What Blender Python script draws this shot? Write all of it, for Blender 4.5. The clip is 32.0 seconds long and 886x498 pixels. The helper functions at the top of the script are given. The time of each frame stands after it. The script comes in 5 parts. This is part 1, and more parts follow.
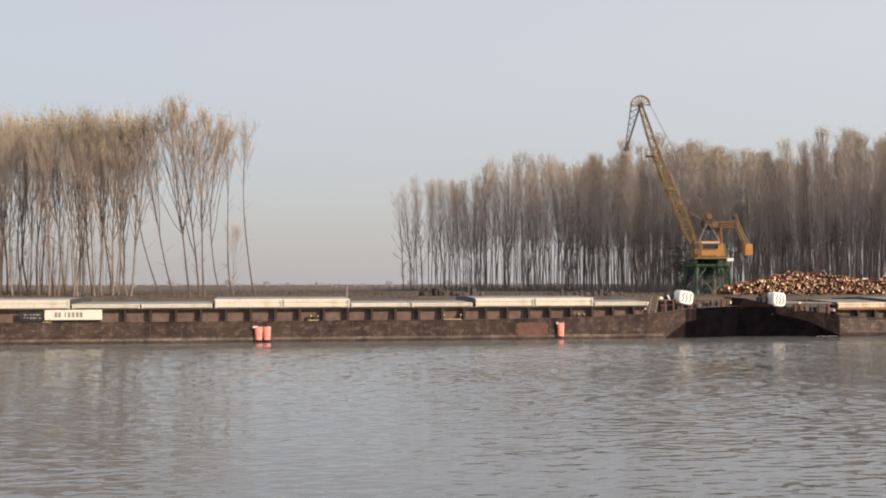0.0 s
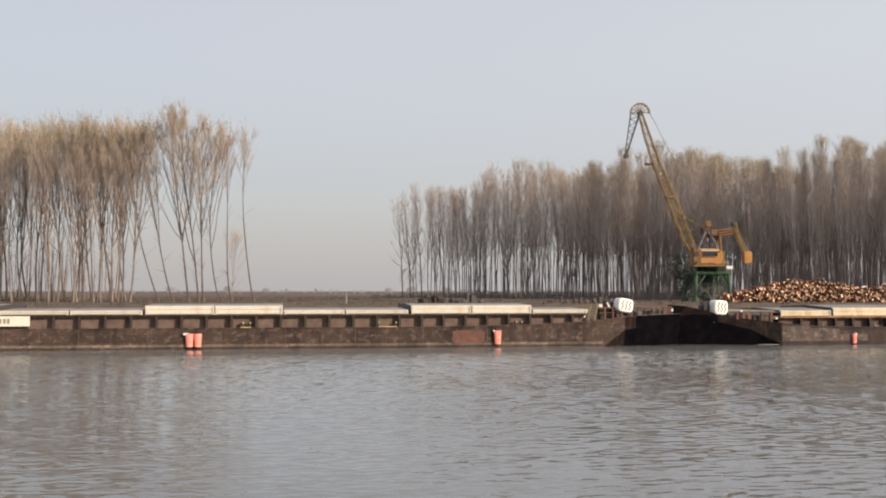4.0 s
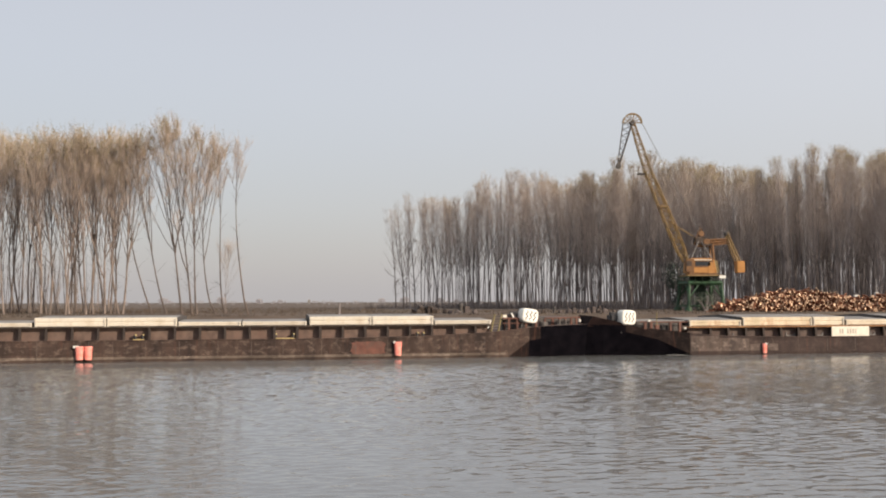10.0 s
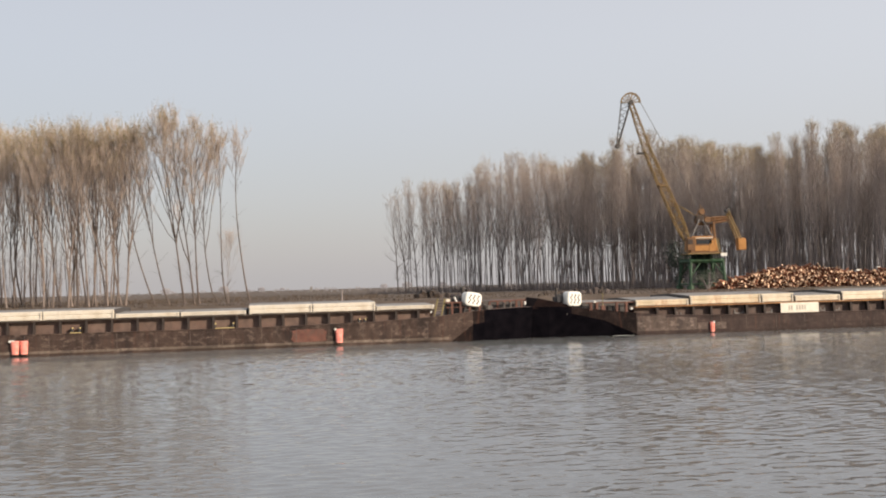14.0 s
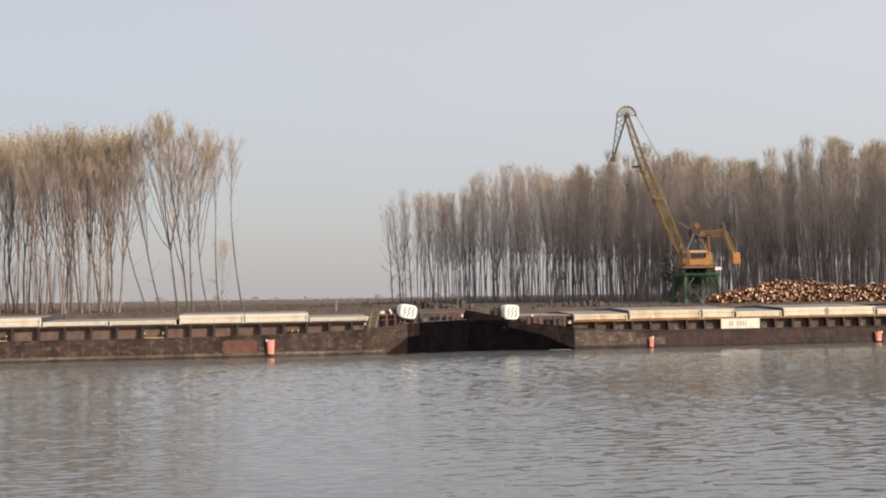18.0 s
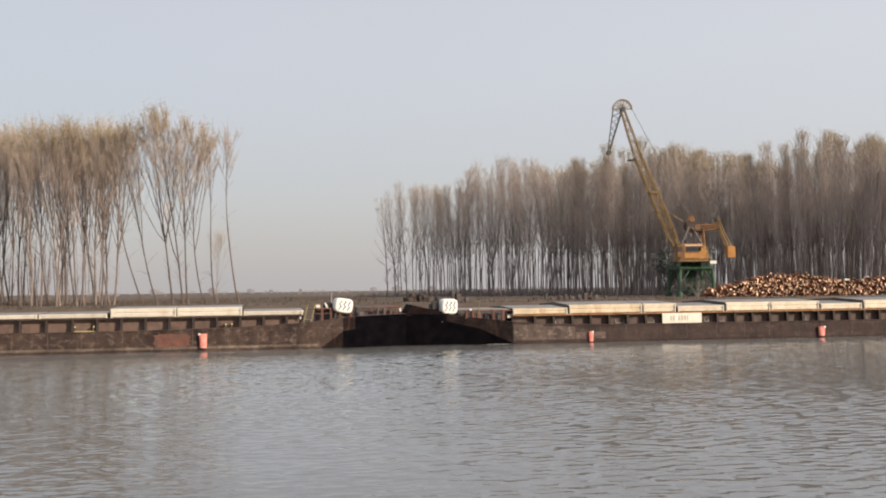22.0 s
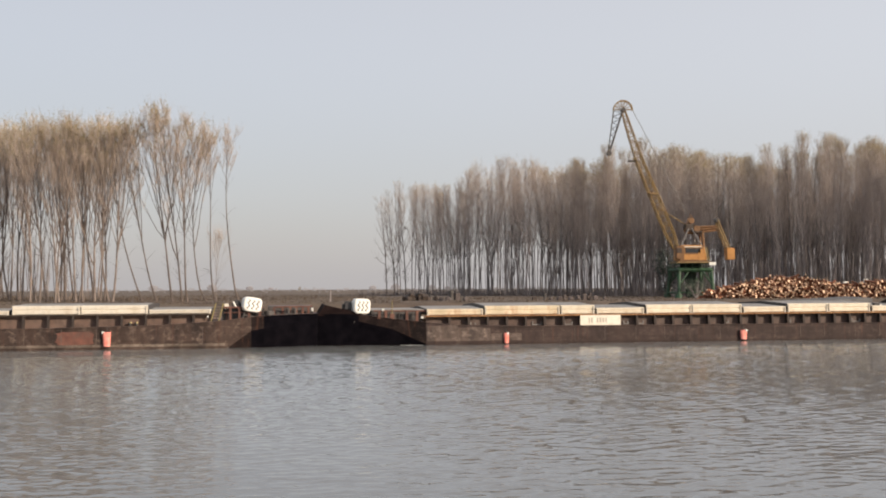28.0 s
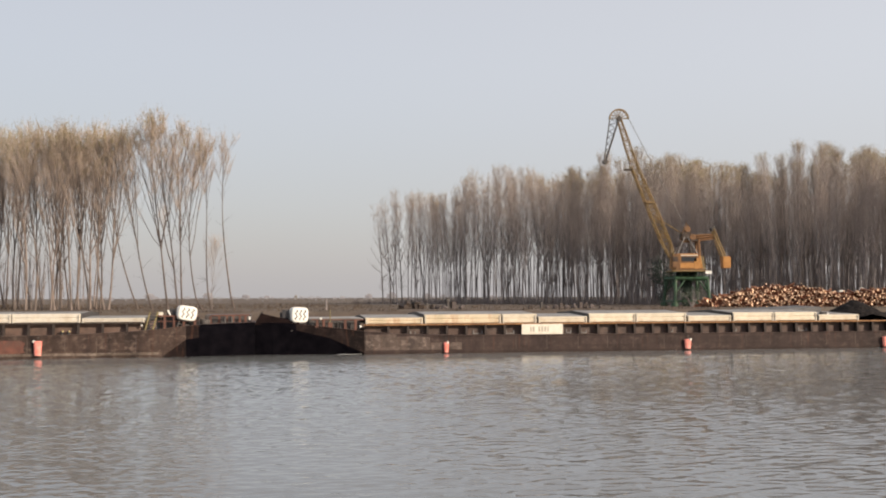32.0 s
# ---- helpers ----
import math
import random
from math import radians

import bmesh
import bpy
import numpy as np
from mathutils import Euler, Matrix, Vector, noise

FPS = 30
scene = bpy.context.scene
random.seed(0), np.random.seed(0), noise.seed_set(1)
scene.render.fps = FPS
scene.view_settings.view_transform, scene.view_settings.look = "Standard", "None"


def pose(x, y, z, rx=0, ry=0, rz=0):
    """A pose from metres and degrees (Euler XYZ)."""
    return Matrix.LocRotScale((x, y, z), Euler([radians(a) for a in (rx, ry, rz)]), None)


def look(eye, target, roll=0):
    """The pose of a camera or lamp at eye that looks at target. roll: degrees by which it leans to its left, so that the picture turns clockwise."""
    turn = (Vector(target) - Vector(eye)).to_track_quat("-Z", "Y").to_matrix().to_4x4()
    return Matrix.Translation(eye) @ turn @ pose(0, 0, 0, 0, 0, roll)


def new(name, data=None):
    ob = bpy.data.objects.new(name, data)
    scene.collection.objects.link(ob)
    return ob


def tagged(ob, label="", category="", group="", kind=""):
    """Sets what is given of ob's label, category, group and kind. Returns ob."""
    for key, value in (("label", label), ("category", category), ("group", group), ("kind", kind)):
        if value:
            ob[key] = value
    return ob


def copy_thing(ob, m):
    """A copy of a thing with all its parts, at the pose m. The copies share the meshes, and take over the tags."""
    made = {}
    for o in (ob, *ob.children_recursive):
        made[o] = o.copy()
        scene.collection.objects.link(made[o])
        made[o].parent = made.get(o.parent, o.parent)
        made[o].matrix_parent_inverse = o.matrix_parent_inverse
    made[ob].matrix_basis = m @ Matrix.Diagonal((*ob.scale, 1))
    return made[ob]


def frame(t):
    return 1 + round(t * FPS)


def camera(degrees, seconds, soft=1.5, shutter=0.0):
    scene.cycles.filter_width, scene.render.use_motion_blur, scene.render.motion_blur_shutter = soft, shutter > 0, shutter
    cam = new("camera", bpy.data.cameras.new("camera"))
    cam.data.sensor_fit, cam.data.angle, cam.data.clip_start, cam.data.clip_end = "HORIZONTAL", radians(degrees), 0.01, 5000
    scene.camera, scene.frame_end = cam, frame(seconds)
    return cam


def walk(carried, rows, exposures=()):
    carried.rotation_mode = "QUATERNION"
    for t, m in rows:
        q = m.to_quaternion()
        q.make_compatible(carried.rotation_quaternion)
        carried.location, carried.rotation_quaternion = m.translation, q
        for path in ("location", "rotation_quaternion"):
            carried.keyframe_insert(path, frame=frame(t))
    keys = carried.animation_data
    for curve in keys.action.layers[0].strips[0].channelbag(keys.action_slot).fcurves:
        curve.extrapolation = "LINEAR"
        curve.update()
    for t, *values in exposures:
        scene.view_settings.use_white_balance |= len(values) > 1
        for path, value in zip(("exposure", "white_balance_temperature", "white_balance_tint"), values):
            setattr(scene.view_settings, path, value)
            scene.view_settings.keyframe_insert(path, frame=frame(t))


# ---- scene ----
# ================= camera and its way =================
FOV = 46.3
cam = camera(FOV, 32.0, soft=2.0)
EYE = (0.0, 0.0, 4.9)
# seconds, tilt, lean and turn of a hand-held camera that stands on the near bank
PATH = [
    (0, 91.93, 0.10, -0.00), (0.5, 91.84, 0.10, -0.14), (1, 91.97, 0.06, -0.19), (1.5, 92.09, -0.09, -0.22),
    (2, 92.18, -0.04, -0.11), (2.5, 92.05, -0.01, -0.13), (4.5, 92.44, -0.03, -0.02), (5, 92.52, 0.07, -0.23),
    (5.5, 92.55, 0.05, -0.19), (6, 92.58, -0.05, -0.13), (6.5, 92.54, 0.01, -0.24), (7, 92.30, 0.12, -0.27),
    (7.5, 92.38, 0.20, -0.36), (8, 92.32, 0.39, -0.49), (8.5, 92.41, 0.44, -0.45), (9, 92.66, 0.34, -0.61),
    (9.5, 92.77, 0.23, -0.49), (10, 92.90, 0.19, -0.40), (10.5, 92.71, 0.37, -0.45), (11, 92.53, 0.38, -0.36),
    (11.5, 92.62, 0.81, -0.52), (12, 92.61, 1.20, -0.78), (12.5, 92.47, 1.23, -0.67), (13, 92.27, 1.53, -0.44),
    (13.5, 92.02, 1.57, -0.35), (15.5, 92.06, 1.42, -0.11), (16, 92.34, 1.33, -0.35), (16.5, 92.43, 1.22, -0.43),
    (17, 92.59, 1.24, -0.50), (17.5, 92.73, 1.05, -0.67), (18, 92.62, 0.88, -0.60), (18.5, 92.29, 0.73, -0.62),
    (19, 92.32, 0.75, -0.64), (19.5, 92.32, 0.77, -0.74), (20, 92.48, 0.63, -0.83), (20.5, 92.63, 0.47, -0.87),
    (21, 92.45, 0.61, -0.86), (21.5, 92.30, 0.69, -0.77), (22, 92.23, 0.76, -0.86), (22.5, 92.47, 0.70, -0.91),
    (23, 92.57, 0.69, -1.05), (23.5, 92.64, 0.63, -1.05), (24, 92.38, 0.57, -0.85), (24.5, 92.00, 0.54, -0.70),
    (26.5, 92.02, 0.49, -0.89), (27, 92.27, 0.38, -1.06), (27.5, 92.33, 0.40, -1.11), (28, 92.19, 0.27, -0.91),
    (28.5, 92.05, 0.25, -0.94), (29, 92.05, 0.28, -1.04), (29.5, 92.13, 0.21, -1.00), (30, 92.06, 0.15, -0.95),
    (30.5, 92.10, 0.25, -0.90), (31, 92.26, 0.16, -1.04), (31.5, 92.56, 0.24, -1.12), (32, 92.65, 0.23, -1.12),
]
walk(cam, [(t, pose(*EYE, a, b, c)) for t, a, b, c in PATH])

# ================= sky, sun =================
SUN_AZ, SUN_EL = 54.0, 22.0          # degrees to the right of straight behind the camera; height
sun_dir = Vector((math.sin(radians(SUN_AZ)) * math.cos(radians(SUN_EL)),
                  -math.cos(radians(SUN_AZ)) * math.cos(radians(SUN_EL)), math.sin(radians(SUN_EL))))
sun_data = bpy.data.lights.new("sun", "SUN")
sun_data.energy, sun_data.angle, sun_data.color = 5.0, radians(1.5), (1.0, 0.84, 0.68)
sun = new("sun", sun_data)
sun.matrix_world = look((60, -60, 60), tuple(Vector((60, -60, 60)) - sun_dir))

world = bpy.data.worlds.new("world")
scene.world = world
world.use_nodes = True
wt = world.node_tree
wt.nodes.clear()
w_out = wt.nodes.new("ShaderNodeOutputWorld")
w_bg = wt.nodes.new("ShaderNodeBackground")
w_sky = wt.nodes.new("ShaderNodeTexSky")
w_sky.sky_type, w_sky.sun_disc = "NISHITA", False
w_sky.sun_elevation, w_sky.sun_rotation = radians(SUN_EL), radians(180 - SUN_AZ)
w_sky.air_density, w_sky.dust_density, w_sky.ozone_density = 1.0, 2.6, 1.5
w_hsv = wt.nodes.new("ShaderNodeHueSaturation")
w_hsv.inputs["Saturation"].default_value = 1.5
wt.links.new(w_sky.outputs[0], w_hsv.inputs["Color"])
# thin even haze over the whole sky
w_mix = wt.nodes.new("ShaderNodeMix")
w_mix.data_type = "RGBA"
w_mix.inputs["Factor"].default_value = 0.72
w_mix.inputs["B"].default_value = (6.62, 6.42, 6.44, 1)
wt.links.new(w_hsv.outputs[0], w_mix.inputs["A"])
# the haze thickens and greys towards the horizon
w_tc = wt.nodes.new("ShaderNodeTexCoord")
w_sep = wt.nodes.new("ShaderNodeSeparateXYZ")
wt.links.new(w_tc.outputs["Generated"], w_sep.inputs[0])
w_rng = wt.nodes.new("ShaderNodeMapRange")
w_rng.interpolation_type = "SMOOTHSTEP"
w_rng.inputs[1].default_value, w_rng.inputs[2].default_value = -0.02, 0.24
wt.links.new(w_sep.outputs[2], w_rng.inputs[0])
w_grey = wt.nodes.new("ShaderNodeMix")
w_grey.data_type = "RGBA"
w_grey.inputs["A"].default_value, w_grey.inputs["B"].default_value = (0.804, 0.785, 0.792, 1), (1, 1, 1, 1)
wt.links.new(w_rng.outputs[0], w_grey.inputs["Factor"])
w_mul = wt.nodes.new("ShaderNodeMix")
w_mul.data_type, w_mul.blend_type = "RGBA", "MULTIPLY"
w_mul.inputs["Factor"].default_value = 1.0
wt.links.new(w_mix.outputs["Result"], w_mul.inputs["A"])
wt.links.new(w_grey.outputs["Result"], w_mul.inputs["B"])
# and is a little brighter on the side of the sun
w_dot = wt.nodes.new("ShaderNodeVectorMath")
w_dot.operation = "DOT_PRODUCT"
wt.links.new(w_tc.outputs["Generated"], w_dot.inputs[0])
w_dot.inputs[1].default_value = (math.sin(radians(SUN_AZ)), -math.cos(radians(SUN_AZ)), 0)
w_side = wt.nodes.new("ShaderNodeMapRange")
for k, value in enumerate((-1.0, 1.0, 0.92, 1.26)):
    w_side.inputs[k + 1].default_value = value
wt.links.new(w_dot.outputs["Value"], w_side.inputs[0])
w_lit = wt.nodes.new("ShaderNodeVectorMath")
w_lit.operation = "SCALE"
wt.links.new(w_mul.outputs["Result"], w_lit.inputs[0])
wt.links.new(w_side.outputs[0], w_lit.inputs["Scale"])
wt.links.new(w_lit.outputs[0], w_bg.inputs[0])
w_bg.inputs[1].default_value = 0.125
wt.links.new(w_bg.outputs[0], w_out.inputs[0])
scene.view_settings.exposure = -0.02


# ================= materials =================
def node_mat(name):
    m = bpy.data.materials.new(name)
    m.use_nodes = True
    nt = m.node_tree
    return m, nt, nt.nodes["Principled BSDF"]


def mat(name, dark, light, scale=3.0, rough=0.6, metal=0.0, bump=0.0, bump_scale=30.0, stretch=(1, 1, 1),
        stain=None, stain_scale=0.6, stain_amount=0.5, random_tint=0.0, pieces=False):
    """Two tones mixed by a fine noise, larger stains over them, and fine relief."""
    m, nt, bsdf = node_mat(name)
    n, l = nt.nodes, nt.links
    tc = n.new("ShaderNodeTexCoord")
    mp = n.new("ShaderNodeMapping")
    mp.inputs["Scale"].default_value = stretch
    l.new(tc.outputs["Object"], mp.inputs[0])
    nz = n.new("ShaderNodeTexNoise")
    nz.inputs["Scale"].default_value, nz.inputs["Detail"].default_value = scale, 6
    l.new(mp.outputs[0], nz.inputs["Vector"])
    ramp = n.new("ShaderNodeValToRGB")
    ramp.color_ramp.elements[0].position, ramp.color_ramp.elements[1].position = 0.32, 0.68
    ramp.color_ramp.elements[0].color, ramp.color_ramp.elements[1].color = (*dark, 1), (*light, 1)
    l.new(nz.outputs["Fac"], ramp.inputs[0])
    col = ramp.outputs[0]
    if stain:
        nz2 = n.new("ShaderNodeTexNoise")
        nz2.inputs["Scale"].default_value, nz2.inputs["Detail"].default_value = stain_scale, 8
        nz2.inputs["Roughness"].default_value = 0.65
        l.new(mp.outputs[0], nz2.inputs["Vector"])
        r2 = n.new("ShaderNodeMapRange")
        r2.inputs[1].default_value, r2.inputs[2].default_value = 0.48, 0.66
        r2.inputs[4].default_value = stain_amount
        l.new(nz2.outputs["Fac"], r2.inputs[0])
        mx = n.new("ShaderNodeMix")
        mx.data_type = "RGBA"
        l.new(r2.outputs[0], mx.inputs["Factor"])
        l.new(col, mx.inputs["A"])
        mx.inputs["B"].default_value = (*stain, 1)
        col = mx.outputs["Result"]
    if random_tint:
        oi = n.new("ShaderNodeObjectInfo")
        mr = n.new("ShaderNodeMapRange")
        mr.inputs[3].default_value, mr.inputs[4].default_value = 1 - random_tint, 1 + random_tint
        if pieces:          # joined pieces differ too, and few of them are bright
            gi = n.new("ShaderNodeNewGeometry")
            mixed = oi.outputs["Random"]
            for op, other in (("ADD", gi.outputs["Random Per Island"]), ("FRACT", None), ("POWER", 1.4)):
                mt = n.new("ShaderNodeMath")
                mt.operation = op
                l.new(mixed, mt.inputs[0])
                if isinstance(other, float):
                    mt.inputs[1].default_value = other
                elif other is not None:
                    l.new(other, mt.inputs[1])
                mixed = mt.outputs[0]
            l.new(mixed, mr.inputs[0])
        else:
            l.new(oi.outputs["Random"], mr.inputs[0])
        hv = n.new("ShaderNodeHueSaturation")
        l.new(mr.outputs[0], hv.inputs["Value"])
        l.new(col, hv.inputs["Color"])
        col = hv.outputs[0]
    l.new(col, bsdf.inputs["Base Color"])
    bsdf.inputs["Roughness"].default_value, bsdf.inputs["Metallic"].default_value = rough, metal
    if bump:
        nb = n.new("ShaderNodeTexNoise")
        nb.inputs["Scale"].default_value, nb.inputs["Detail"].default_value = bump_scale, 4
        l.new(mp.outputs[0], nb.inputs["Vector"])
        bp = n.new("ShaderNodeBump")
        bp.inputs["Strength"].default_value, bp.inputs["Distance"].default_value = 1.0, bump
        l.new(nb.outputs["Fac"], bp.inputs["Height"])
        l.new(bp.outputs[0], bsdf.inputs["Normal"])
    return m


def water_mat():
    m, nt, bsdf = node_mat("river_water")
    n, l = nt.nodes, nt.links
    bsdf.inputs["Base Color"].default_value = (0.140, 0.143, 0.140, 1)
    bsdf.inputs["Roughness"].default_value = 0.06
    bsdf.inputs["IOR"].default_value = 1.60
    tc = n.new("ShaderNodeTexCoord")

    # small ripples: slopes from a noise, longer across the wind than along it
    mp = n.new("ShaderNodeMapping")
    mp.inputs["Scale"].default_value = (0.32, 1.0, 1.0)
    mp.inputs["Rotation"].default_value = (0, 0, radians(-9))
    l.new(tc.outputs["Object"], mp.inputs[0])
    z = n.new("ShaderNodeTexNoise")
    z.inputs["Scale"].default_value, z.inputs["Detail"].default_value, z.inputs["Roughness"].default_value = 4.0, 2.5, 0.6
    l.new(mp.outputs[0], z.inputs["Vector"])

    def vec(op, a, b=None):
        v = n.new("ShaderNodeVectorMath")
        v.operation = op
        l.new(a, v.inputs[0])
        if isinstance(b, tuple):
            v.inputs[1].default_value = b
        elif b is not None:
            l.new(b, v.inputs[1])
        return v.outputs[0]

    # the faces turned to the near bank are the ones in sight
    slope = vec("MULTIPLY", vec("SUBTRACT", z.outputs["Color"], (0.5, 0.575, 0.5)), (0.09, 0.36, 0.0))
    # steeper chop close along the fairway, where the wash of the hulls runs
    dot = n.new("ShaderNodeVectorMath")
    dot.operation = "DOT_PRODUCT"
    l.new(tc.outputs["Object"], dot.inputs[0])
    dot.inputs[1].default_value = (-math.sin(radians(9)), math.cos(radians(9)), 0)
    chop = n.new("ShaderNodeMapRange")
    for k, v in enumerate((56.0, 89.5, 0.0, 1.0)):
        chop.inputs[k + 1].default_value = v
    l.new(dot.outputs["Value"], chop.inputs[0])
    gain = n.new("ShaderNodeVectorMath")
    gain.operation = "SCALE"
    l.new(vec("ADD", vec("MULTIPLY", vec("SUBTRACT", z.outputs["Color"], (0.5, 0.5, 0.5)), (0.06, 0.30, 0.0)), (0.0, -0.075, 0.0)), gain.inputs[0])
    # and a calm strip in the lee of the hulls
    calm = n.new("ShaderNodeMapRange")
    for k, v in enumerate((80.0, 90.0, 1.0, 0.0)):
        calm.inputs[k + 1].default_value = v
    l.new(dot.outputs["Value"], calm.inputs[0])
    both = n.new("ShaderNodeMath")
    both.operation = "MULTIPLY"
    l.new(chop.outputs[0], both.inputs[0])
    l.new(calm.outputs[0], both.inputs[1])
    l.new(both.outputs[0], gain.inputs["Scale"])
    geo = n.new("ShaderNodeNewGeometry")
    l.new(vec("NORMALIZE", vec("ADD", geo.outputs["Normal"], vec("ADD", slope, gain.outputs[0]))), bsdf.inputs["Normal"])
    return m


M_WATER = water_mat()
M_FIELD = mat("dry_field", (0.064, 0.045, 0.032), (0.112, 0.081, 0.058), 0.35, 0.95, bump=0.05, bump_scale=4,
              stain=(0.135, 0.110, 0.076), stain_scale=0.03, stain_amount=0.5)
M_GRASS = mat("dry_grass", (0.054, 0.039, 0.028), (0.108, 0.078, 0.055), 0.8, 0.9)


def hull_mat(name, dark, light, blotch, scuff, shine=0.25):
    """Rusty ship plating: tone plate by plate, dark blotches, pale scuffs, vertical runs."""
    m, nt, bsdf = node_mat(name)
    n, l = nt.nodes, nt.links
    tc = n.new("ShaderNodeTexCoord")

    def nz(scale, stretch, detail=6, rough=0.6):
        mp = n.new("ShaderNodeMapping")
        mp.inputs["Scale"].default_value = stretch
        l.new(tc.outputs["Object"], mp.inputs[0])
        z = n.new("ShaderNodeTexNoise")
        z.inputs["Scale"].default_value, z.inputs["Detail"].default_value, z.inputs["Roughness"].default_value = scale, detail, rough
        l.new(mp.outputs[0], z.inputs["Vector"])
        return z.outputs["Fac"]

    def rng(src, a, b, c, d):
        r = n.new("ShaderNodeMapRange")
        for k, v in enumerate((a, b, c, d)):
            r.inputs[k + 1].default_value = v
        l.new(src, r.inputs[0])
        return r.outputs[0]

    def mix(fac, a, col):
        x = n.new("ShaderNodeMix")
        x.data_type = "RGBA"
        l.new(fac, x.inputs["Factor"])
        l.new(a, x.inputs["A"])
        x.inputs["B"].default_value = (*col, 1)
        return x.outputs["Result"]

    ramp = n.new("ShaderNodeValToRGB")
    ramp.color_ramp.elements[0].position, ramp.color_ramp.elements[1].position = 0.34, 0.66
    ramp.color_ramp.elements[0].color, ramp.color_ramp.elements[1].color = (*dark, 1), (*light, 1)
    l.new(nz(1.2, (1, 1, 0.35)), ramp.inputs[0])
    col = mix(rng(nz(0.60, (1, 1, 0.30), 8, 0.62), 0.47, 0.60, 0.0, 0.80), ramp.outputs[0], blotch)
    col = mix(rng(nz(1.6, (0.8, 1, 1.3), 8, 0.75), 0.51, 0.63, 0.0, 0.75), col, scuff)
    col = mix(rng(nz(2.2, (1.6, 1, 0.10), 5), 0.56, 0.72, 0.0, 0.5), col, (0.11, 0.050, 0.034))
    # plate by plate tone
    sep = n.new("ShaderNodeSeparateXYZ")
    l.new(tc.outputs["Object"], sep.inputs[0])
    comb = n.new("ShaderNodeCombineXYZ")
    l.new(sep.outputs[0], comb.inputs[0])
    l.new(sep.outputs[2], comb.inputs[1])
    br = n.new("ShaderNodeTexBrick")
    br.inputs["Scale"].default_value, br.inputs["Brick Width"].default_value, br.inputs["Row Height"].default_value = 1.0, 2.85, 0.62
    br.inputs["Mortar Size"].default_value = 0.012
    br.inputs["Color1"].default_value, br.inputs["Color2"].default_value, br.inputs["Mortar"].default_value = (0.72, 0.72, 0.72, 1), (1.15, 1.15, 1.15, 1), (0.55, 0.55, 0.55, 1)
    l.new(comb.outputs[0], br.inputs["Vector"])
    mul = n.new("ShaderNodeMix")
    mul.data_type, mul.blend_type = "RGBA", "MULTIPLY"
    mul.inputs["Factor"].default_value = 0.8
    l.new(col, mul.inputs["A"])
    l.new(br.outputs["Color"], mul.inputs["B"])
    l.new(mul.outputs["Result"], bsdf.inputs["Base Color"])
    bsdf.inputs["Roughness"].default_value = 0.8
    bsdf.inputs["Specular IOR Level"].default_value = shine
    bp = n.new("ShaderNodeBump")
    bp.inputs["Distance"].default_value = 0.03
    l.new(nz(1.0, (1, 1, 0.5), 3), bp.inputs["Height"])
    l.new(bp.outputs[0], bsdf.inputs["Normal"])
    return m


M_HULL_L = hull_mat("rusty_hull_brown", (0.040, 0.026, 0.021), (0.090, 0.060, 0.048), (0.020, 0.014, 0.013), (0.155, 0.113, 0.092))
M_HULL_R = hull_mat("rusty_hull_dark", (0.034, 0.023, 0.021), (0.066, 0.045, 0.039), (0.026, 0.018, 0.017), (0.086, 0.062, 0.053))
M_WORN = hull_mat("worn_pale_plating", (0.075, 0.055, 0.047), (0.15, 0.115, 0.098), (0.04, 0.03, 0.028), (0.24, 0.19, 0.16))
M_STRAKE = hull_mat("scraped_strake", (0.100, 0.077, 0.062), (0.195, 0.155, 0.125), (0.05, 0.038, 0.033), (0.27, 0.22, 0.18))
# bow plating with its shaded side and diagonal shadow edge darkened in the colour
M_BOW_SHADE = hull_mat("bow_plating_painted_shade", (0.013, 0.0095, 0.0095), (0.029, 0.020, 0.018), (0.009, 0.0075, 0.0075), (0.042, 0.030, 0.027), 0.06)
M_BREAK = mat("dark_brown_plate", (0.010, 0.0065, 0.0065), (0.022, 0.0135, 0.0125), 1.5, 0.9)
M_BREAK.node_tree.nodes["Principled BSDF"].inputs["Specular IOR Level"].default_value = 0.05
M_LADDER = mat("worn_ladder_paint", (0.12, 0.096, 0.040), (0.26, 0.21, 0.095), 3.0, 0.7)
M_SEAM = mat("weld_seam_rust", (0.070, 0.050, 0.042), (0.125, 0.094, 0.078), 3.0, 0.85)
M_BROWN_STEEL = mat("dark_brown_steel", (0.03, 0.022, 0.018), (0.07, 0.05, 0.038), 1.8, 0.8)
# stays darkened to hold the shadow bands cast beside them
M_STAY_SHADOW = mat("brown_steel_painted_shadow", (0.020, 0.014, 0.012), (0.048, 0.034, 0.028), 1.8, 0.85)
M_RUST = mat("rust_orange_steel", (0.125, 0.064, 0.027), (0.215, 0.112, 0.048), 1.6, 0.75, stain=(0.10, 0.045, 0.02), stain_scale=1.2, stain_amount=0.6)
M_TARP = mat("grey_tarpaulin", (0.075, 0.073, 0.073), (0.125, 0.122, 0.120), 1.4, 0.85, bump=0.03, bump_scale=2)
M_CANVAS = mat("dark_grey_canvas", (0.030, 0.030, 0.033), (0.070, 0.068, 0.070), 2.0, 0.9)
M_STONE = mat("grey_concrete", (0.15, 0.14, 0.135), (0.25, 0.24, 0.23), 3.0, 0.9)
M_BLOCK = mat("weathered_concrete", (0.058, 0.046, 0.043), (0.112, 0.091, 0.085), 3.0, 0.9)
# black put in for the deep shade on and under the barge ends
M_END_SHADE = mat("black_end_shade", (0.0025, 0.0024, 0.0038), (0.006, 0.0052, 0.0072), 1.5, 0.9, bump=0.01, bump_scale=6)
M_END_SHADE.node_tree.nodes["Principled BSDF"].inputs["Specular IOR Level"].default_value = 0.03
